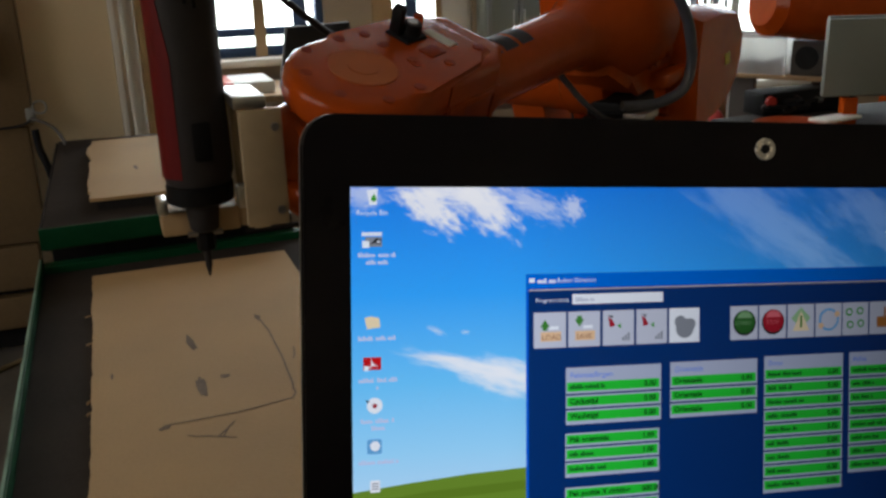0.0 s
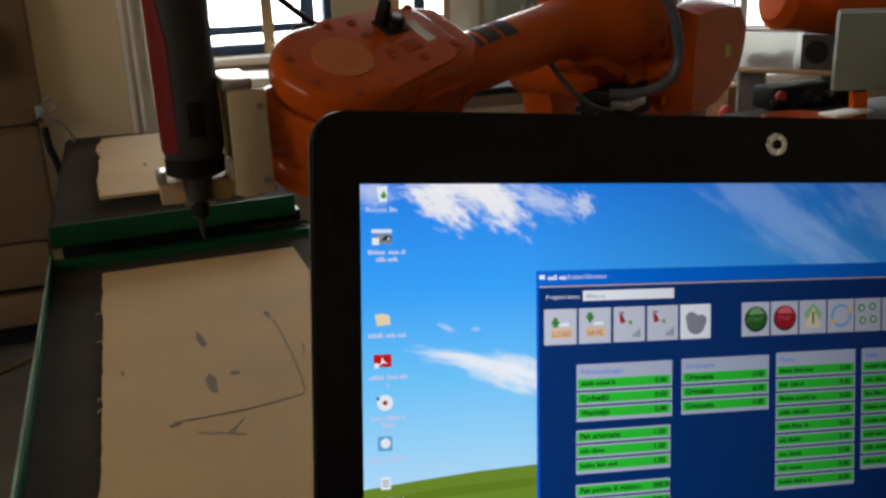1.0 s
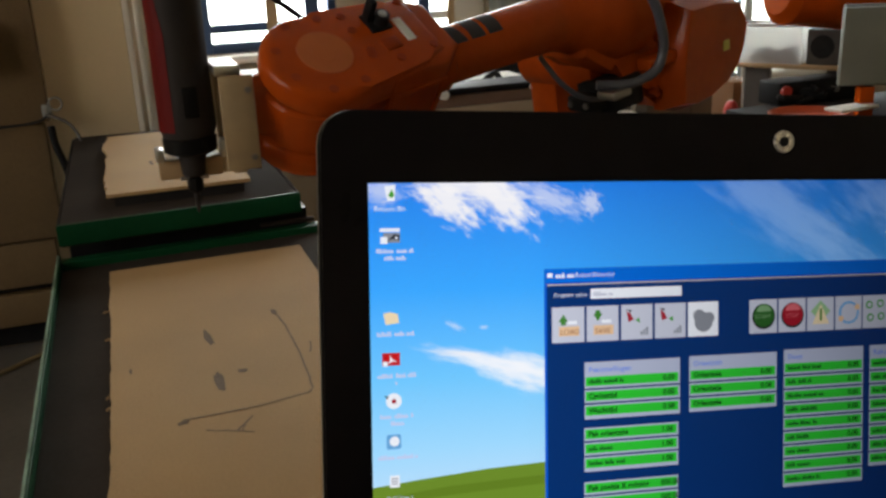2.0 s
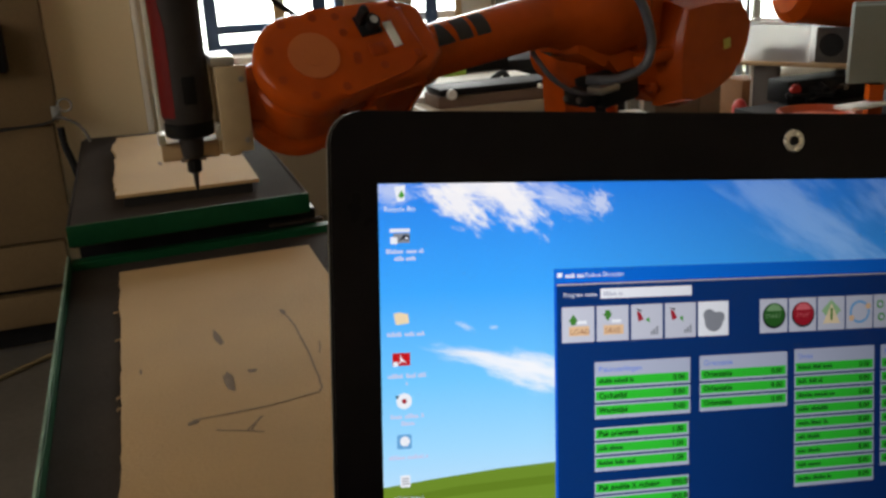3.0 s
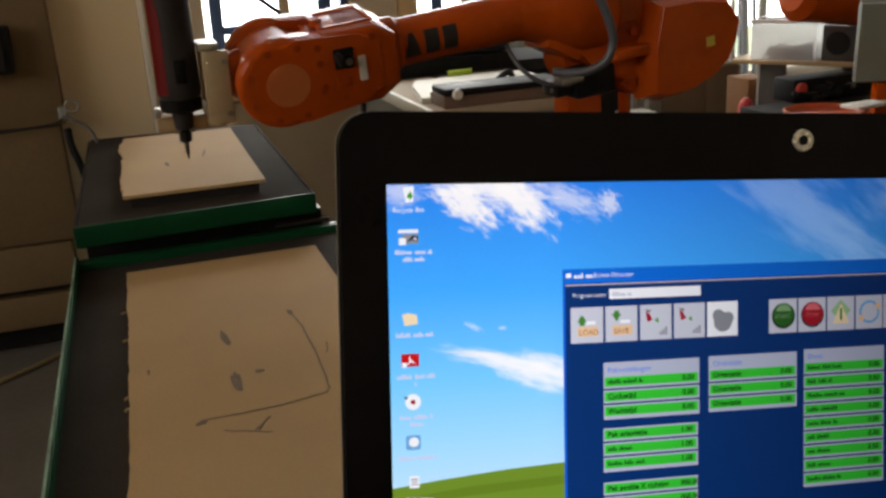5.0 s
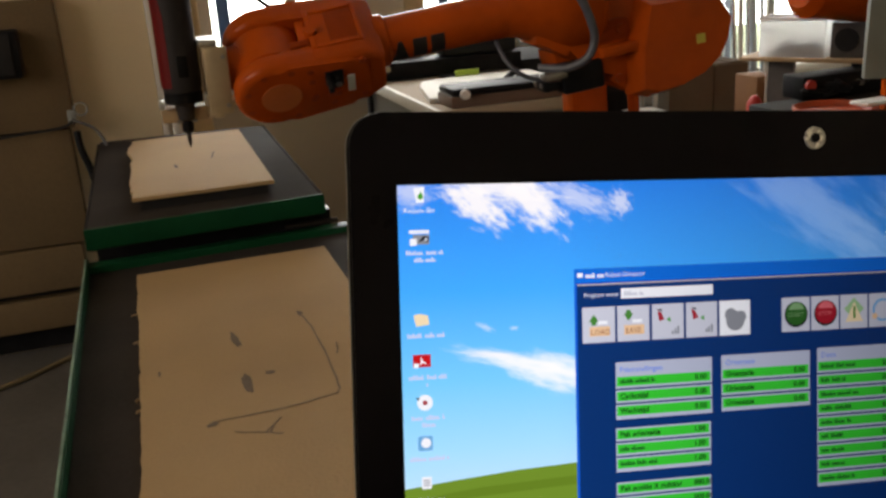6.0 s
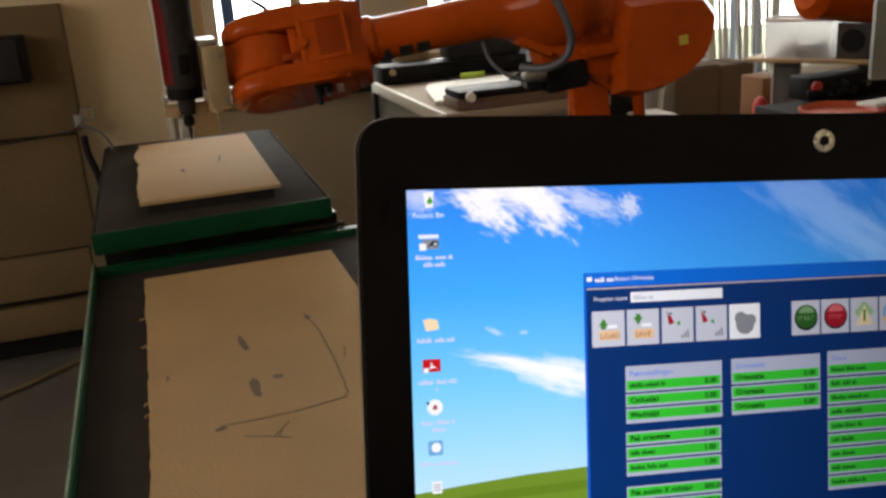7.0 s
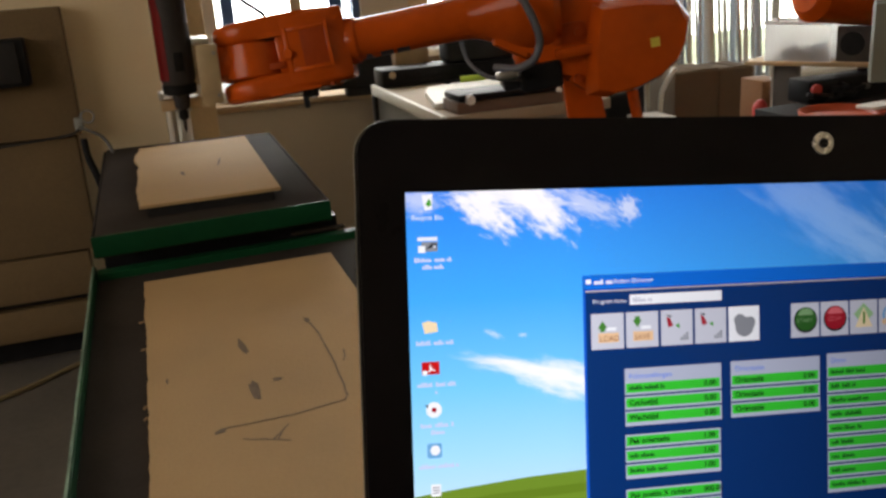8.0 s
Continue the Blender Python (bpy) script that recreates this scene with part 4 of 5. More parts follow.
part("post", box(B(), 0.1, 0.0, 0.0, 0.16, 0.03, 0.7777, 0.002), POST, sp)
bn = thing("storage_bin", pose(1.724, 1.885, ST + 0.0782, 0, 0, -56), "frosted plastic bin with bits inside", "bin")
FROST = bpy.data.materials.new("frosted_bin")
FROST.use_nodes = True
fb = FROST.node_tree.nodes["Principled BSDF"]
fb.inputs["Base Color"].default_value, fb.inputs["Roughness"].default_value = (0.86, 0.88, 0.9, 1), 0.35
tl, mx = FROST.node_tree.nodes.new("ShaderNodeBsdfTranslucent"), FROST.node_tree.nodes.new("ShaderNodeMixShader")
tl.inputs[0].default_value, mx.inputs[0].default_value = (0.95, 0.96, 0.97, 1), 0.72
see, clear = FROST.node_tree.nodes.new("ShaderNodeMixShader"), FROST.node_tree.nodes.new("ShaderNodeBsdfTransparent")
see.inputs[0].default_value = 0.52
FROST.node_tree.links.new(mx.outputs[0], see.inputs[1])
FROST.node_tree.links.new(clear.outputs[0], see.inputs[2])
FROST.node_tree.links.new(fb.outputs[0], mx.inputs[1])
FROST.node_tree.links.new(tl.outputs[0], mx.inputs[2])
FROST.node_tree.links.new(see.outputs[0], FROST.node_tree.nodes["Material Output"].inputs["Surface"])
for x0, y0, x1, y1 in ((-0.113, -0.05, 0.056, -0.047), (-0.113, 0.047, 0.056, 0.05), (-0.113, -0.0465, -0.11, 0.0465), (0.053, -0.0465, 0.056, 0.0465), (-0.1098, -0.0465, 0.0528, 0.0465)):
    flat_floor = y1 - y0 > 0.05 and x1 - x0 > 0.05
    part("bottom" if flat_floor else "side", box(B(), x0, y0, 0.0, x1, y1, 0.003 if flat_floor else 0.1), FROST, bn, "frosted clear plastic")
rim = B()
for x0, y0, x1, y1 in ((-0.118, -0.056, 0.061, -0.0505), (-0.118, 0.0505, 0.061, 0.056), (-0.118, -0.0503, -0.1135, 0.0503), (0.0565, -0.0503, 0.061, 0.0503)):
    box(rim, x0, y0, 0.095, x1, y1, 0.104, 0.001)
part("rim", rim, PLASTIC, bn)
for k in range(9):
    x, y = -0.088 + 0.0138 * k, rnd.uniform(-0.03, 0.0) - 0.001
    part("offcut", box(B(), x, y - 0.015, 0.004, x + 0.0125, y + 0.012, 0.015 + 0.003 * k + rnd.uniform(0, 0.02), 0.002), rnd.choice((POST, BOX, DARK, POST)), bn)
sk = thing("speaker_box", pose(1.782, 1.795, ST + 0.0782, 0, 0, -56), "small grey box with dark round opening", "box")
part("body", box(B(), -0.04, -0.04, 0.0, 0.06, 0.05, 0.09, 0.003), paint("dim_grey_case", (0.06, 0.055, 0.05), 0.6, scale=12), sk)
part("opening", rod(B(), (0.0, -0.0405, 0.046), (0.0, -0.043, 0.046), 0.03, seg=24), BLACK, sk)
pt = thing("round_tray", Matrix.Translation((1.478, 1.49, ST)), "orange-red round plastic tray", "tray")
part("dish", lathe(B(), ((0.0, 0.07), (0.004, 0.083), (0.022, 0.09), (0.024, 0.086), (0.01, 0.078)), seg=40), paint("tray_orange", (0.4, 0.06, 0.012), 0.45, scale=12), pt)
solid("paper_sheet", box(B(), -0.06, -0.025, 0.0, 0.06, 0.025, 0.008, 0.003), PAPER, "white folded papers on the table", "paper", m=pose(1.575, 1.47, ST + 0.0242, 0, 0, 8))
bl = thing("cable_heap", Matrix.Translation((1.68, 1.72, ST)), "heap of black cables and parts", "cables")
for k in range(6):
    b = B()
    pts = [(rnd.uniform(-0.13, 0.14), rnd.uniform(-0.06, 0.06), rnd.uniform(0.008, 0.05)) for _ in range(6)]
    sweep(b, pts, rnd.uniform(0.005, 0.009), 8, 6)
    part("cable", b, BLACK if k != 3 else CABLE, bl)
part("block", box(B(), -0.125, -0.03, 0.0, 0.14, 0.05, 0.058, 0.006), BLACK, bl)
part("button", rod(B(), (-0.108, -0.031, 0.036), (-0.108, -0.04, 0.036), 0.014, seg=18), RED, bl, "round red button")


def second_robot():
    t = thing("industrial_robot", Matrix.Translation((2.05, 1.72, FLOOR_Z)), "second orange robot arm standing further back", "robot")
    h = -FLOOR_Z
    part("base", lathe(B(), ((0.0, 0.16), (0.04, 0.16), (0.05, 0.12), (0.3, 0.1)), seg=32), ORANGE, t)
    part("lower_arm", box(B(), -0.05, -0.06, 0.29, 0.06, 0.06, h + 0.25, 0.02), ORANGE, t)
    part("forearm", lathe(B(), ((-0.50, 0.05), (-0.48, 0.075), (-0.30, 0.085), (-0.12, 0.085), (0.1, 0.11), (0.14, 0.09)), "x", 32, Matrix.Translation((0, 0, h + 0.145)) @ Matrix.Rotation(radians(4), 4, "Y")), ORANGE, t)


second_robot()
gp = thing("grey_cabinet", pose(1.56, 1.5, ST, 0, 0, -24), "grey-green sheet metal cabinet box", "cabinet")
part("door", box(B(), 0.0, 0.0, 0.075, 0.32, 0.02, 0.245, 0.003), PANEL, gp)
part("case", box(B(), 0.006, 0.0205, 0.07, 0.32, 0.035, 0.25, 0.003), PANEL, gp)
for x in (0.05, 0.26):
    part("foot", box(B(), x, 0.001, 0.0, x + 0.03, 0.034, 0.0695), ORANGE, gp)

# robot arm: base axis at ROBOT, in the arm's own space
ROBOT = Vector((0.987, 0.9945, -0.47))
SHOULDER, A1, L2, BESIDE = 0.33, 0.29, 0.38, -0.155
# seconds, dip of the forearm and elevation of its label side, in degrees
FOREARM = ((0, 8.3, 67), (1.5, 8.0, 56.5), (3, 7.6, 38.5), (4.5, 7.4, 2), (6, 7.4, -42), (8, 7.5, -82))


def tip(t):
    return Vector((0.097 - 0.002 * t, 0.528 + 0.0905 * t, 0.09))


def eased(t, col):
    """A column of FOREARM at t seconds, on a smooth curve through its rows."""
    rows = FOREARM
    k = max(i for i in range(len(rows) - 1) if rows[i][0] <= t or i == 0)

    def slope(i):
        a, b = rows[max(i - 1, 0)], rows[min(i + 1, len(rows) - 1)]
        return (b[col] - a[col]) / (b[0] - a[0])
    h = rows[k + 1][0] - rows[k][0]
    q = (t - rows[k][0]) / h
    return ((2 * q ** 3 - 3 * q ** 2 + 1) * rows[k][col] + (q ** 3 - 2 * q ** 2 + q) * h * slope(k)
            + (3 * q ** 2 - 2 * q ** 3) * rows[k + 1][col] + (q ** 3 - q ** 2) * h * slope(k + 1))


def arm(t):
    """Wrist centre, elbow, shoulder and heading at t seconds."""
    w = tip(t) + Vector((0.1138, 0.0, 0.0955))
    u = (w - ROBOT).to_2d().normalized()
    dip = radians(eased(t, 1))
    s = Vector((ROBOT.x + u.x * A1, ROBOT.y + u.y * A1, ROBOT.z + SHOULDER))
    e = w + L2 * Vector((-u.x * math.cos(dip), -u.y * math.cos(dip), math.sin(dip)))
    return w, e, s, u


def axes(o, x, z):
    """A pose at o whose x axis is x and whose z axis lies near z."""
    x = x.normalized()
    y = z.cross(x).normalized()
    m = Matrix((x, y, x.cross(y))).transposed().to_4x4()
    m.translation = o
    return m


def wrist_outline(r, neck, x0, x1, n=18):
    """A neck at x0 that widens to a round end of radius r about (L2, 0)."""
    pts = [(x0, neck), (x1, r * 0.78)]
    for k in range(n + 1):
        a = radians(112 - 224 * k / n)
        pts.append((L2 + r * math.cos(a), r * math.sin(a)))
    return (pts + [(x1, -r * 0.78), (x0, -neck)])[::-1]


def robot():
    t = thing("industrial_robot", Matrix.Translation(ROBOT), "orange industrial robot arm reaching over the worktable", "robot")
    base = B()
    lathe(base, ((0.0, 0.2), (0.03, 0.2), (0.035, 0.16), (0.12, 0.14), (0.16, 0.13)), seg=40)
    part("base", base, ORANGE, t, "orange cast base")
    tur = B()
    lathe(tur, ((0.162, 0.135), (0.25, 0.135), (0.28, 0.11)), seg=40)
    box(tur, -0.12, -0.2, 0.2, 0.34, 0.08, 0.34, 0.015)
    turret = part("turret", tur, ORANGE, t)
    stand = Matrix(((1, 0, 0, 0), (0, 0, 1, 0), (0, 1, 0, 0), (0, 0, 0, 1)))
    aside = Matrix.Translation((0, BESIDE, 0)) @ stand
    low = B()
    slab(low, [(0.034, -0.32), (0.028, -0.05), (0.028, 0.02), (-0.028, 0.02), (-0.028, -0.05), (-0.036, -0.32)], -0.024, 0.024, 0.006, aside)
    lower = part("lower_arm", low, ORANGE, t)
    part("elbow_hub", lathe(B(), ((-0.19, 0.036), (-0.184, 0.043), (-0.085, 0.043), (-0.062, 0.036)), "y", 32), ORANGE, lower)
    part("shoulder_hub", lathe(B(), ((-0.2, 0.055), (-0.19, 0.06), (-0.12, 0.06), (-0.11, 0.055)), "y", 32, Matrix.Translation((0.0, 0, -0.30))), ORANGE, lower)
    part("brace", rod(B(), (-0.088, BESIDE, -0.30), (-0.082, BESIDE, 0.0), 0.0095, seg=16), ORANGE, lower)
    part("brace_clamp", box(B(), -0.094, BESIDE - 0.016, -0.012, -0.028, BESIDE + 0.016, 0.014, 0.004), ORANGE, lower)
    # elbow housing: x towards the wrist, z up, y to the side of the motors
    hs = B()
    slab(hs, [(0.03, 0.045), (-0.01, 0.085), (-0.085, 0.09), (-0.118, 0.045), (-0.125, -0.022), (-0.235, -0.034), (-0.246, -0.06), (-0.236, -0.09), (-0.222, -0.113), (-0.195, -0.131), (-0.158, -0.142), (-0.118, -0.144),
              (-0.09, -0.136), (-0.068, -0.118), (-0.052, -0.088), (-0.012, -0.074), (0.03, -0.046)],
         -0.055, 0.03, 0.012, stand)
    house = part("elbow_housing", hs, ORANGE, t)
    # motor cover: its sides slope in towards a smaller flat face
    ring = [(-0.118, -0.012), (-0.175, -0.014), (-0.236, -0.026), (-0.254, -0.058), (-0.245, -0.09), (-0.230, -0.115), (-0.200, -0.136), (-0.160, -0.148), (-0.120, -0.150), (-0.092, -0.141), (-0.100, -0.075)]
    cp = B()
    rows = []
    for y, k in ((0.024, 1.0), (0.036, 1.0), (0.060, 0.86), (0.0625, 0.84)):
        rows.append([cp.verts.new((-0.178 + (x + 0.178) * k, y, -0.085 + (z + 0.085) * k)) for x, z in ring])
    for a, b in zip(rows, rows[1:]):
        for c in range(len(ring)):
            d = (c + 1) % len(ring)
            cp.faces.new((a[c], a[d], b[d], b[c]))
    cp.faces.new(rows[0][::-1])
    cp.faces.new(rows[-1])
    cover = part("motor_cover", cp, ORANGE, house, "orange motor cover with sloping sides")
    part("sticker", box(B(), -0.2005, 0.0628, -0.0875, -0.1875, 0.0634, -0.0745), YELLOW, cover, "small yellow sticker")
    sh = B()
    lathe(sh, ((-0.07, 0.058), (-0.06, 0.066), (-0.02, 0.066), (0.0, 0.058), (0.028, 0.043), (0.05, 0.034), (0.066, 0.031)), "x", 40)
    part("forearm_bearing", sh, ORANGE, house)
    part("joint_cap", lathe(B(), ((0.03, 0.042), (0.046, 0.042), (0.052, 0.036)), "y", 32, Matrix.Translation((-0.052, 0, 0.035))), ORANGE, house)
    part("gear_case", lathe(B(), ((-0.055, 0.03), (-0.049, 0.037), (-0.012, 0.037), (0.0, 0.03)), "y", 30, Matrix.Translation((-0.035, 0, -0.072))), ORANGE, house)
    # Flat plate in darker orange, painting in the shade of a recess.
    part("recess_shade", slab(B(), rounded(-0.105, -0.062, -0.052, -0.034, 0.008), 0.0295, 0.0345, 0.001, stand), ORANGE_DARK, house)
    part("lug", box(B(), -0.112, 0.03, -0.082, -0.055, 0.052, -0.066, 0.005), ORANGE, house)
    for x, z in ((-0.095, 0.06), (-0.083, -0.115), (-0.063, -0.052), (-0.02, 0.066), (-0.093, -0.048)):
        part("bolt", rod(B(), (x, 0.028, z), (x, 0.039, z), 0.0062, seg=12), ORANGE_DARK, house)
    part("hose", sweep(B(), [(0.016, 0.062, 0.10), (-0.002, 0.084, 0.045), (-0.02, 0.091, 0.008), (-0.029, 0.092, -0.022), (-0.031, 0.091, -0.046), (-0.020, 0.087, -0.068), (0.004, 0.07, -0.078), (0.034, 0.045, -0.074)], 0.0056, 12, 8), HOSE, house, "grey ribbed cable hose")
    part("hose", sweep(B(), [(0.075, 0.0, -0.034), (0.07, 0.022, -0.062), (0.05, 0.034, -0.084), (0.018, 0.034, -0.096), (-0.03, 0.02, -0.105)], 0.0030, 10, 6), HOSE, house, "thin grey hose loop")
    part("clamp", box(B(), 0.004, 0.045, -0.091, 0.036, 0.072, -0.081, 0.003), STEEL, house, "bright steel hose clamp")
    part("connector", box(B(), -0.062, -0.02, -0.122, 0.0, 0.036, -0.082, 0.006), BLACK, house, "black connector block")
    part("connector", box(B(), 0.0, -0.012, -0.114, 0.026, 0.03, -0.094, 0.004), BLACK, house, "black plug with bright screws")
    for y in (-0.004, 0.02):
        part("screw", rod(B(), (0.0262, y, -0.104), (0.029, y, -0.104), 0.004, seg=10), STEEL, house)
    # forearm: turns about its own x axis; z points out of the label side
    tb = B()
    lathe(tb, ((0.05, 0.0325), (0.09, 0.031), (0.16, 0.0300), (0.225, 0.0300), (0.25, 0.031)), "x", 40)
    fore = part("forearm", tb, ORANGE, t)
    yk = B()
    slab(yk, [(0.236, 0.030), (0.236, -0.030), (0.262, -0.047), (0.326, -0.048), (0.326, 0.048), (0.262, 0.047)], -0.052, 0.054, 0.008, None, 3)
    part("yoke", yk, ORANGE, fore)
    part("web", box(B(), 0.3265, -0.043, -0.0238, 0.3385, 0.043, 0.0278, 0.002), ORANGE, fore)
    part("collar", lathe(B(), ((0.222, 0.031), (0.226, 0.0345), (0.238, 0.0345), (0.244, 0.031)), "x", 36), ORANGE, fore)
    for y in (-1, 1):
        frame_bm = B()
        for x0, z0, x1, z1 in ((0.258, -0.032, 0.264, 0.032), (0.318, -0.032, 0.324, 0.032), (0.2642, 0.026, 0.3178, 0.032), (0.2642, -0.032, 0.3178, -0.026)):
            box(frame_bm, x0, y * 0.0462, z0, x1, y * 0.0494, z1, 0.0008)
        part("recess_rim", frame_bm, ORANGE, fore)
        # Recess floor and slot are darkened to carry their shade.
        part("recess_shade", box(B(), 0.2645, y * 0.0466, -0.0255, 0.3175, y * 0.0476, 0.0255, 0.0003), ORANGE_DARK, fore)
        part("knob", rod(B(), (0.322, y * 0.046, 0.004), (0.322, y * 0.054, 0.004), 0.009, 0.0075, 18), ORANGE, fore)
        part("slot", box(B(), 0.328, y * 0.040, 0.012, 0.352, y * 0.0465, 0.0215, 0.002), ORANGE_DARK, fore)
    for z0, z1 in ((0.028, 0.058), (-0.054, -0.024)):
        part("cheek", slab(B(), wrist_outline(0.0545, 0.034, 0.255, 0.285), z0, z1, 0.0105, None, 5), ORANGE, fore)
    C = L2 - 0.004
    part("cover_disc", rod(B(), (C, 0, 0.0582), (C, 0, 0.0592), 0.026, seg=40), ORANGE_LIGHT, fore, "paler round cover on the wrist")
    part("cover_ring", lathe(B(), ((0.0592, 0.012), (0.0598, 0.012), (0.0598, 0.010)), seg=30, m=Matrix.Translation((C, 0, 0))), ORANGE_LIGHT, fore)
    for k in range(8):
        a = radians(22 + 45 * k)
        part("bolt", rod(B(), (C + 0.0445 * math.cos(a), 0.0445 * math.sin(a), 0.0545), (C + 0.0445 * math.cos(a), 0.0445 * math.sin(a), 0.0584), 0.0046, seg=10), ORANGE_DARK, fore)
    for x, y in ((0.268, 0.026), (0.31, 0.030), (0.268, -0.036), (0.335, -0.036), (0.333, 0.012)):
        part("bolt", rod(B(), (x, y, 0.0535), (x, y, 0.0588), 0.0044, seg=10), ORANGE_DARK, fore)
    part("socket_plate", box(B(), 0.294, -0.030, 0.056, 0.318, -0.006, 0.0605, 0.001), BLACK, fore, "black socket plate on the wrist")
    pl = B()
    rod(pl, (0.303, -0.016, 0.060), (0.303, -0.016, 0.069), 0.0085, 0.0075, 18)
    box(pl, 0.310, -0.028, 0.060, 0.318, -0.017, 0.084, 0.003)
    part("connector", pl, BLACK, fore, "black cable socket with open flap")
    part("socket_ring", rod(B(), (0.303, -0.016, 0.069), (0.303, -0.016, 0.0705), 0.0042, seg=16), SILVER, fore, "shiny metal socket ring")
    part("label_plate", box(B(), 0.280, -0.016, 0.0565, 0.2895, 0.014, 0.0594, 0.0005), PAPER, fore, "whitish paper label")
    part("red_plate", box(B(), 0.299, 0.004, 0.0565, 0.317, 0.018, 0.0592, 0.0008), ORANGE_DARK, fore, "dark red cover plate")
    for k, (a, b) in enumerate(((0.222, 0.199), (0.1935, 0.1745), (0.169, 0.150))):
        lg = B()
        skins = []
        for lift in (-0.0012, 0.0004):
            rows = []
            for j in range(9):
                turn = radians(-36 + 7.3 * j)
                lean = 0.0011 * (8 - j) if k == 0 else 0.0
                row = []
                for x in (a - lean, (a + b) / 2, b + lean):
                    r = 0.0302 + lift
                    row.append(lg.verts.new((x, r * math.sin(turn), r * math.cos(turn))))
                rows.append(row)
            for p, q in zip(rows, rows[1:]):
                for c in range(2):
                    lg.faces.new((p[c], p[c + 1], q[c + 1], q[c]))
            skins.append(rows)
        rim = [[rows[0][0], rows[0][1], rows[0][2]] + [row[2] for row in rows[1:]] + [rows[-1][1], rows[-1][0]] + [row[0] for row in rows[-2:0:-1]] for rows in skins]
        for c in range(len(rim[0])):
            d = (c + 1) % len(rim[0])
            lg.faces.new((rim[0][c], rim[0][d], rim[1][d], rim[1][c]))
        part("logo_block", lg, LOGO_BLACK, fore, "black painted marking")
    # wrist head: x along the flange, z along the wrist's axis
    hd = B()
    lathe(hd, ((-0.0237, 0.046), (-0.021, 0.049), (0.025, 0.049), (0.0277, 0.046)), seg=36)
    lathe(hd, ((0.0, 0.030), (0.045, 0.030), (0.052, 0.027), (0.058, 0.027)), "x", 30)
    head = part("wrist_head", hd, ORANGE, t)
    part("flange", lathe(B(), ((0.0582, 0.025), (0.066, 0.025), (0.067, 0.022)), "x", 30), DARK, head, "dark steel mounting flange")
    return t, turret, lower, house, fore, head


ROBOT_PARTS = robot()
solid("robot_pedestal", box(B(), ROBOT.x - 0.2, ROBOT.y - 0.2, FLOOR_Z, ROBOT.x + 0.2, ROBOT.y + 0.2, ROBOT.z, 0.006), GREY, "grey steel pedestal under the robot", "pedestal")


# the tool that the robot carries; origin at the tip of its bit
def rotary_tool():
    t = thing("rotary_tool", Matrix.Translation(tip(0)), "grey and red handheld rotary tool held upright by the robot", "power tool")
    hz = B()
    lathe(hz, ((0.073, 0.0225), (0.082, 0.0252), (0.11, 0.0248), (0.16, 0.0240), (0.22, 0.0250), (0.28, 0.0250), (0.30, 0.018)), seg=36)
    part("housing", hz, TOOL_GREY, t, "dark grey plastic housing")
    grip = B()
    rows = []
    for h, r in ((0.080, 0.0253), (0.12, 0.0252), (0.165, 0.0247), (0.20, 0.0253), (0.215, 0.0254)):
        w = 36 if h < 0.2 else 24
        rows.append([(r * math.cos(radians(203 + (k - 5) * w / 5)), r * math.sin(radians(203 + (k - 5) * w / 5)), h) for k in range(11)])
    inner = [[(x * 0.9, y * 0.9, z) for x, y, z in row] for row in rows]
    vo = [[grip.verts.new(p) for p in row] for row in rows]
    vi = [[grip.verts.new(p) for p in row] for row in inner]
    for a, b in zip(vo, vo[1:]):
        for i in range(10):
            grip.faces.new((a[i], a[i + 1], b[i + 1], b[i]))
    for a, b in zip(vi, vi[1:]):
        for i in range(10):
            grip.faces.new((a[i + 1], a[i], b[i], b[i + 1]))
    for i in range(10):
        grip.faces.new((vo[0][i + 1], vo[0][i], vi[0][i], vi[0][i + 1]))
        grip.faces.new((vo[-1][i], vo[-1][i + 1], vi[-1][i + 1], vi[-1][i]))
    for k in range(4):
        grip.faces.new((vo[k][0], vo[k + 1][0], vi[k + 1][0], vi[k][0]))
        grip.faces.new((vo[k + 1][10], vo[k][10], vi[k][10], vi[k + 1][10]))
    part("grip", grip, TOOL_RED, t, "dark red side grip")
    part("switch", box(B(), -0.004, -0.0265, 0.092, 0.010, -0.0215, 0.120, 0.0025), TOOL_DARK, t, "black sliding switch")
    for k in range(4):
        part("vent_slot", box(B(), -0.012 + k * 0.006, -0.0256, 0.205 - k * 0.003, -0.009 + k * 0.006, -0.0225, 0.235, 0.001), TOOL_DARK, t)
    part("collar", lathe(B(), ((0.058, 0.020), (0.060, 0.0238), (0.0725, 0.0242), (0.0735, 0.022)), seg=32), TOOL_DARK, t, "black threaded collar")
    part("nose", lathe(B(), ((0.036, 0.0085), (0.038, 0.0105), (0.0575, 0.0125)), seg=24), TOOL_GREY, t)
    part("collet_nut", lathe(B(), ((0.020, 0.0045), (0.022, 0.0072), (0.034, 0.0075), (0.0355, 0.006)), seg=8), TOOL_DARK, t, "dark collet nut")
    part("bit", lathe(B(), ((0.0, 0.0006), (0.009, 0.0026), (0.0195, 0.0028)), seg=14), TOOL_GREY, t, "dark steel engraving bit")
    part("lock_pin", rod(B(), (-0.0125, -0.002, 0.0345), (0.0125, -0.002, 0.0345), 0.0022, seg=10), STEEL, t, "small steel locking pin")
    part("power_cord", sweep(B(), [(0.0, 0.0, 0.298), (0.004, 0.02, 0.305), (0.03, 0.08, 0.275), (0.09, 0.16, 0.205), (0.16, 0.2, 0.15)], 0.0035, 10, 8), BLACK, t, "black power cord")
    return t


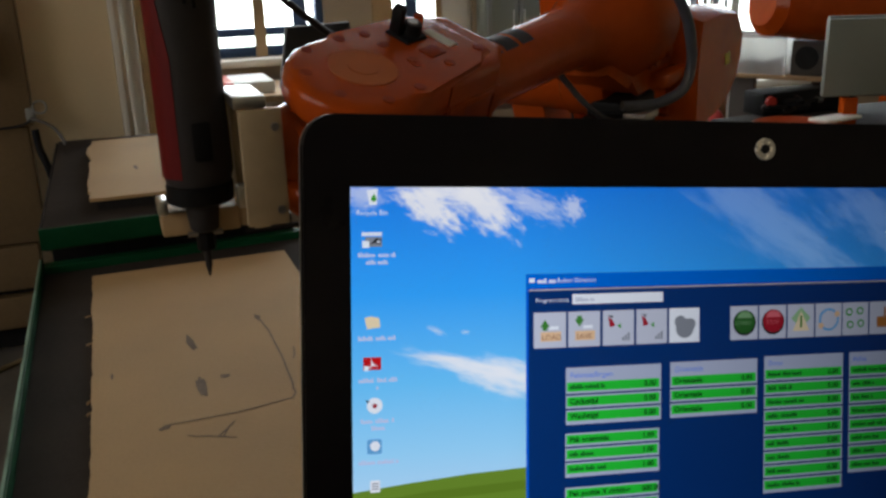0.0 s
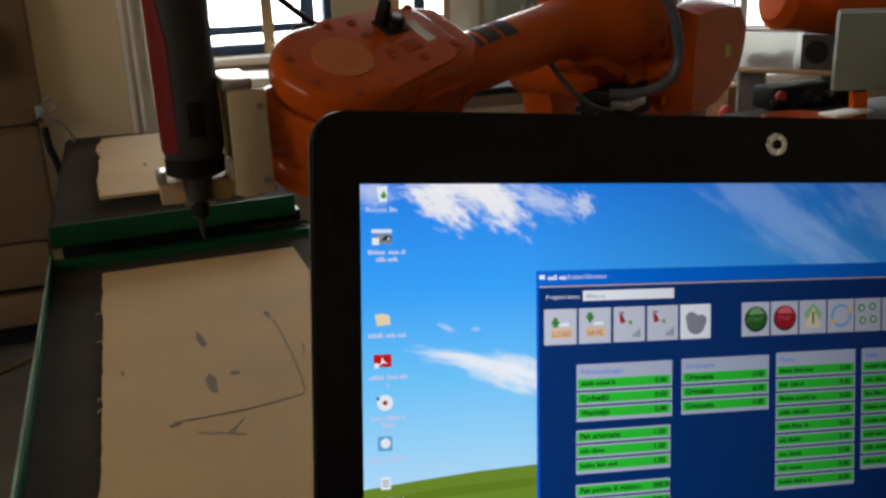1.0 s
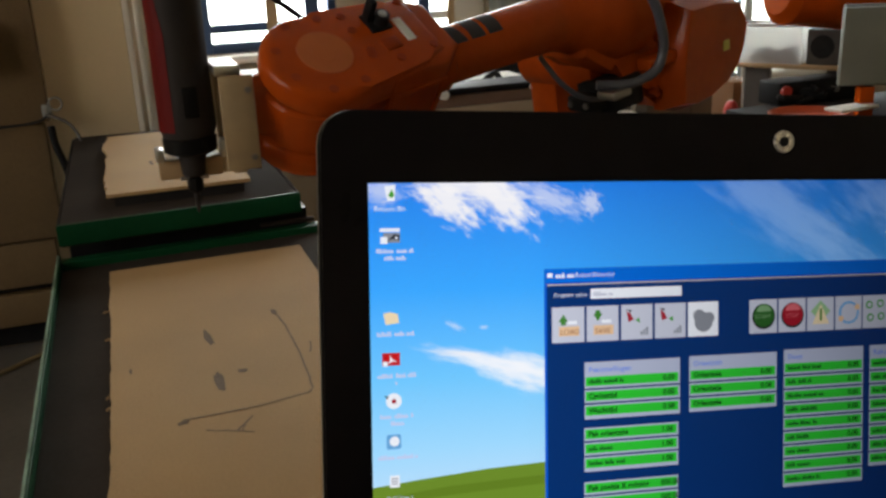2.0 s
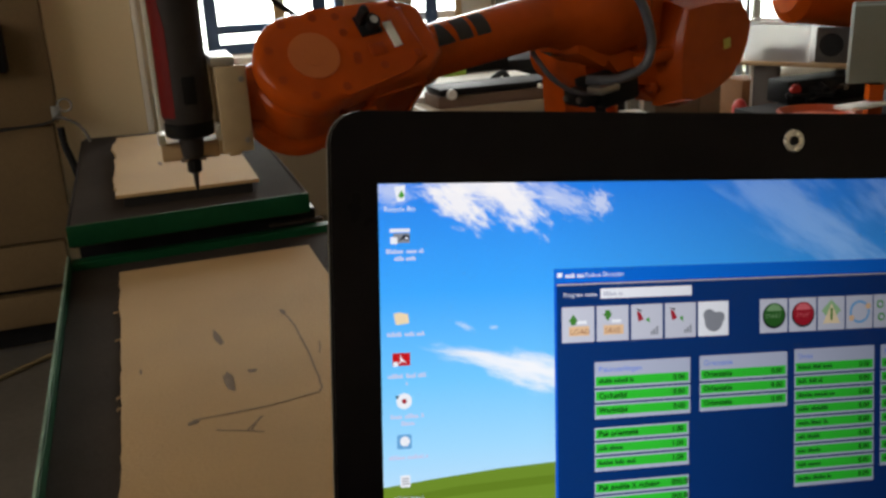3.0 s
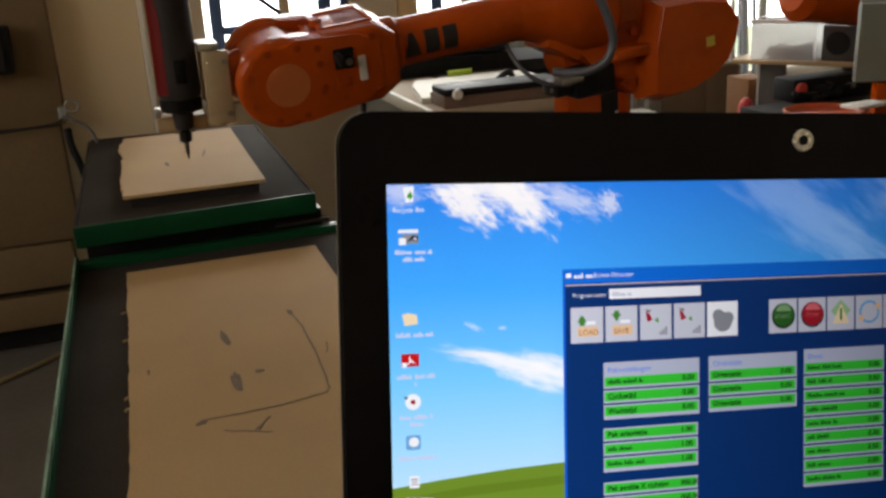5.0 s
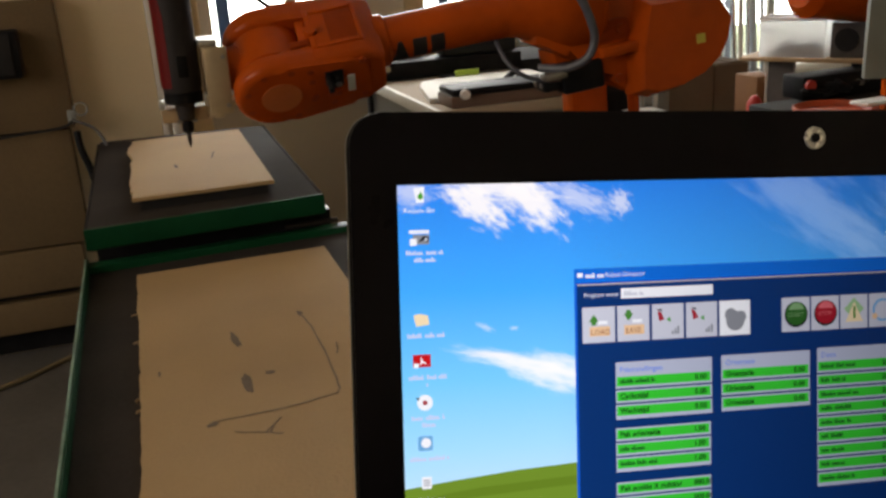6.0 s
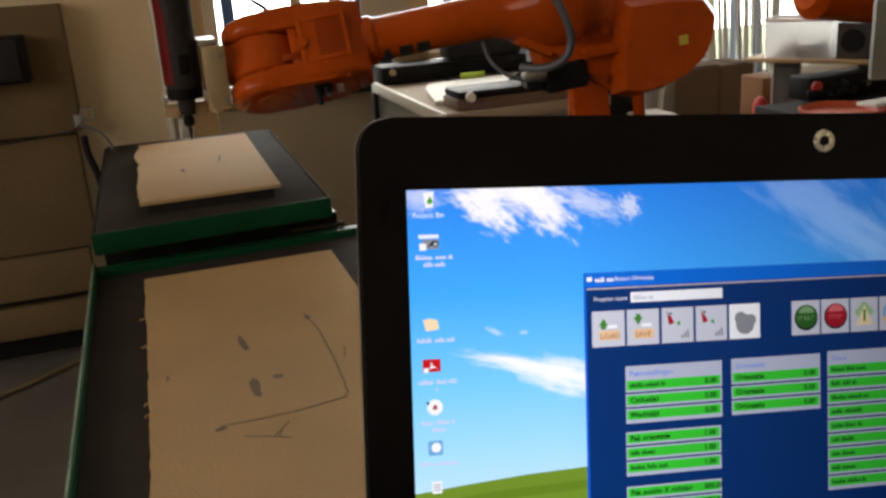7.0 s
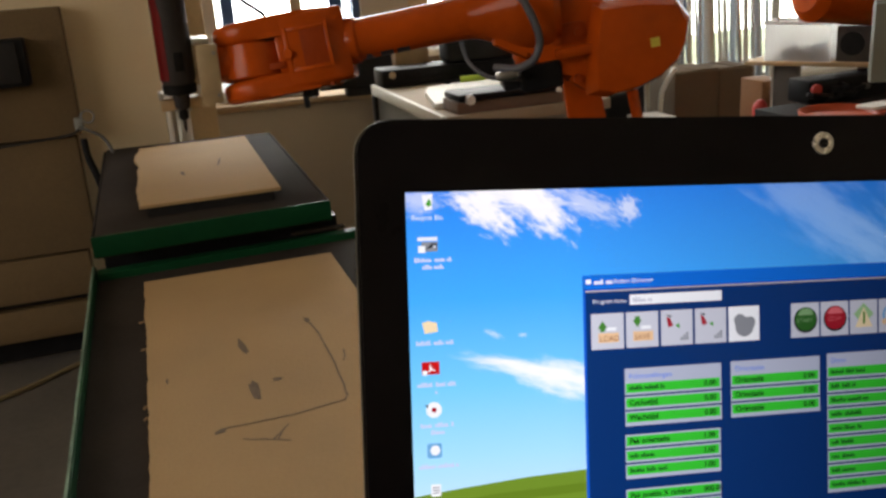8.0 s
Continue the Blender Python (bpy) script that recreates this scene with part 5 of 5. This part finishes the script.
def tool_bracket():
    t = thing("tool_bracket", Matrix.Translation(tip(0)), "machined aluminium bracket between robot flange and tool", "bracket")
    pb = B()
    box(pb, 0.0268, 0.002, 0.035, 0.048, 0.03, 0.128, 0.0015)
    box(pb, 0.0345, -0.014, 0.036, 0.0475, 0.003, 0.118, 0.0015)
    part("back_plate", pb, ALU, t, "upright aluminium plate")
    part("base_plate", box(B(), -0.030, 0.0, 0.034, 0.0266, 0.03, 0.052, 0.0015), WOOD, t, "pale wooden support block")
    part("clamp", box(B(), -0.032, -0.010, 0.0525, -0.0245, 0.012, 0.064, 0.002), SILVER, t)
    part("clamp", box(B(), 0.0247, -0.013, 0.0525, 0.0343, 0.0015, 0.069, 0.002), SILVER, t)
    part("side_plate", box(B(), 0.0275, -0.0375, 0.044, 0.0575, -0.0315, 0.128, 0.0015), ALU, t, "tan anodised side plate")
    # Brighter metal on top stands for daylight caught by the plate's top face.
    part("top_block", box(B(), 0.0245, -0.0375, 0.1285, 0.0475, 0.03, 0.137, 0.0015), SILVER, t, "bright block standing for the plate's lit top face")
    part("link_block", box(B(), 0.0348, -0.0312, 0.044, 0.0475, -0.0145, 0.06, 0.001), ALU, t)
    for z in (0.055, 0.115):
        part("screw", rod(B(), (0.052, -0.0377, z), (0.052, -0.0395, z), 0.003, seg=10), STEEL, t)
    part("ring", rod(B(), (0.0482, 0.0, 0.0955), (0.0507, 0.0, 0.0955), 0.03, seg=32), DARK, t, "dark steel adapter plate")
    for y in (0.010,):
        for z in (0.075, 0.118):
            part("screw", rod(B(), (0.0325, y - 0.018, z), (0.0344, y - 0.018, z), 0.003, seg=10), STEEL, t)
    return t


TOOL, BRACKET = rotary_tool(), tool_bracket()


def motions():
    """The arm draws the tool away in a straight line."""
    times = [k * 0.25 for k in range(33)]
    _, turret, lower, house, fore, head = ROBOT_PARTS
    keys = {ob: [] for ob in (TOOL, BRACKET, turret, lower, house, fore, head)}
    up, flange = Vector((0, 0, 1)), Vector((-1, 0, 0))
    for t in times:
        w, e, s, u = arm(t)
        w, e, s = w - ROBOT, e - ROBOT, s - ROBOT
        out = Vector((u.x, u.y, 0))
        way = (w - e).normalized()
        level = up.cross(way).normalized()
        lift = radians(eased(t, 2))
        side = level * math.cos(lift) + way.cross(level) * math.sin(lift)
        keys[TOOL].append((t, Matrix.Translation(tip(t))))
        keys[BRACKET].append((t, Matrix.Translation(tip(t))))
        keys[turret].append((t, axes(Vector((0, 0, 0)), out, up)))
        pivot = e - out * 0.115 - up * 0.07
        rise = (pivot - s).normalized()
        keys[lower].append((t, axes(pivot, out - rise * out.dot(rise), rise)))
        keys[house].append((t, axes(e, way, up)))
        keys[fore].append((t, axes(e, way, side)))
        keys[head].append((t, axes(w, flange, side)))
    for ob, rows in keys.items():
        walk(ob, rows)


motions()
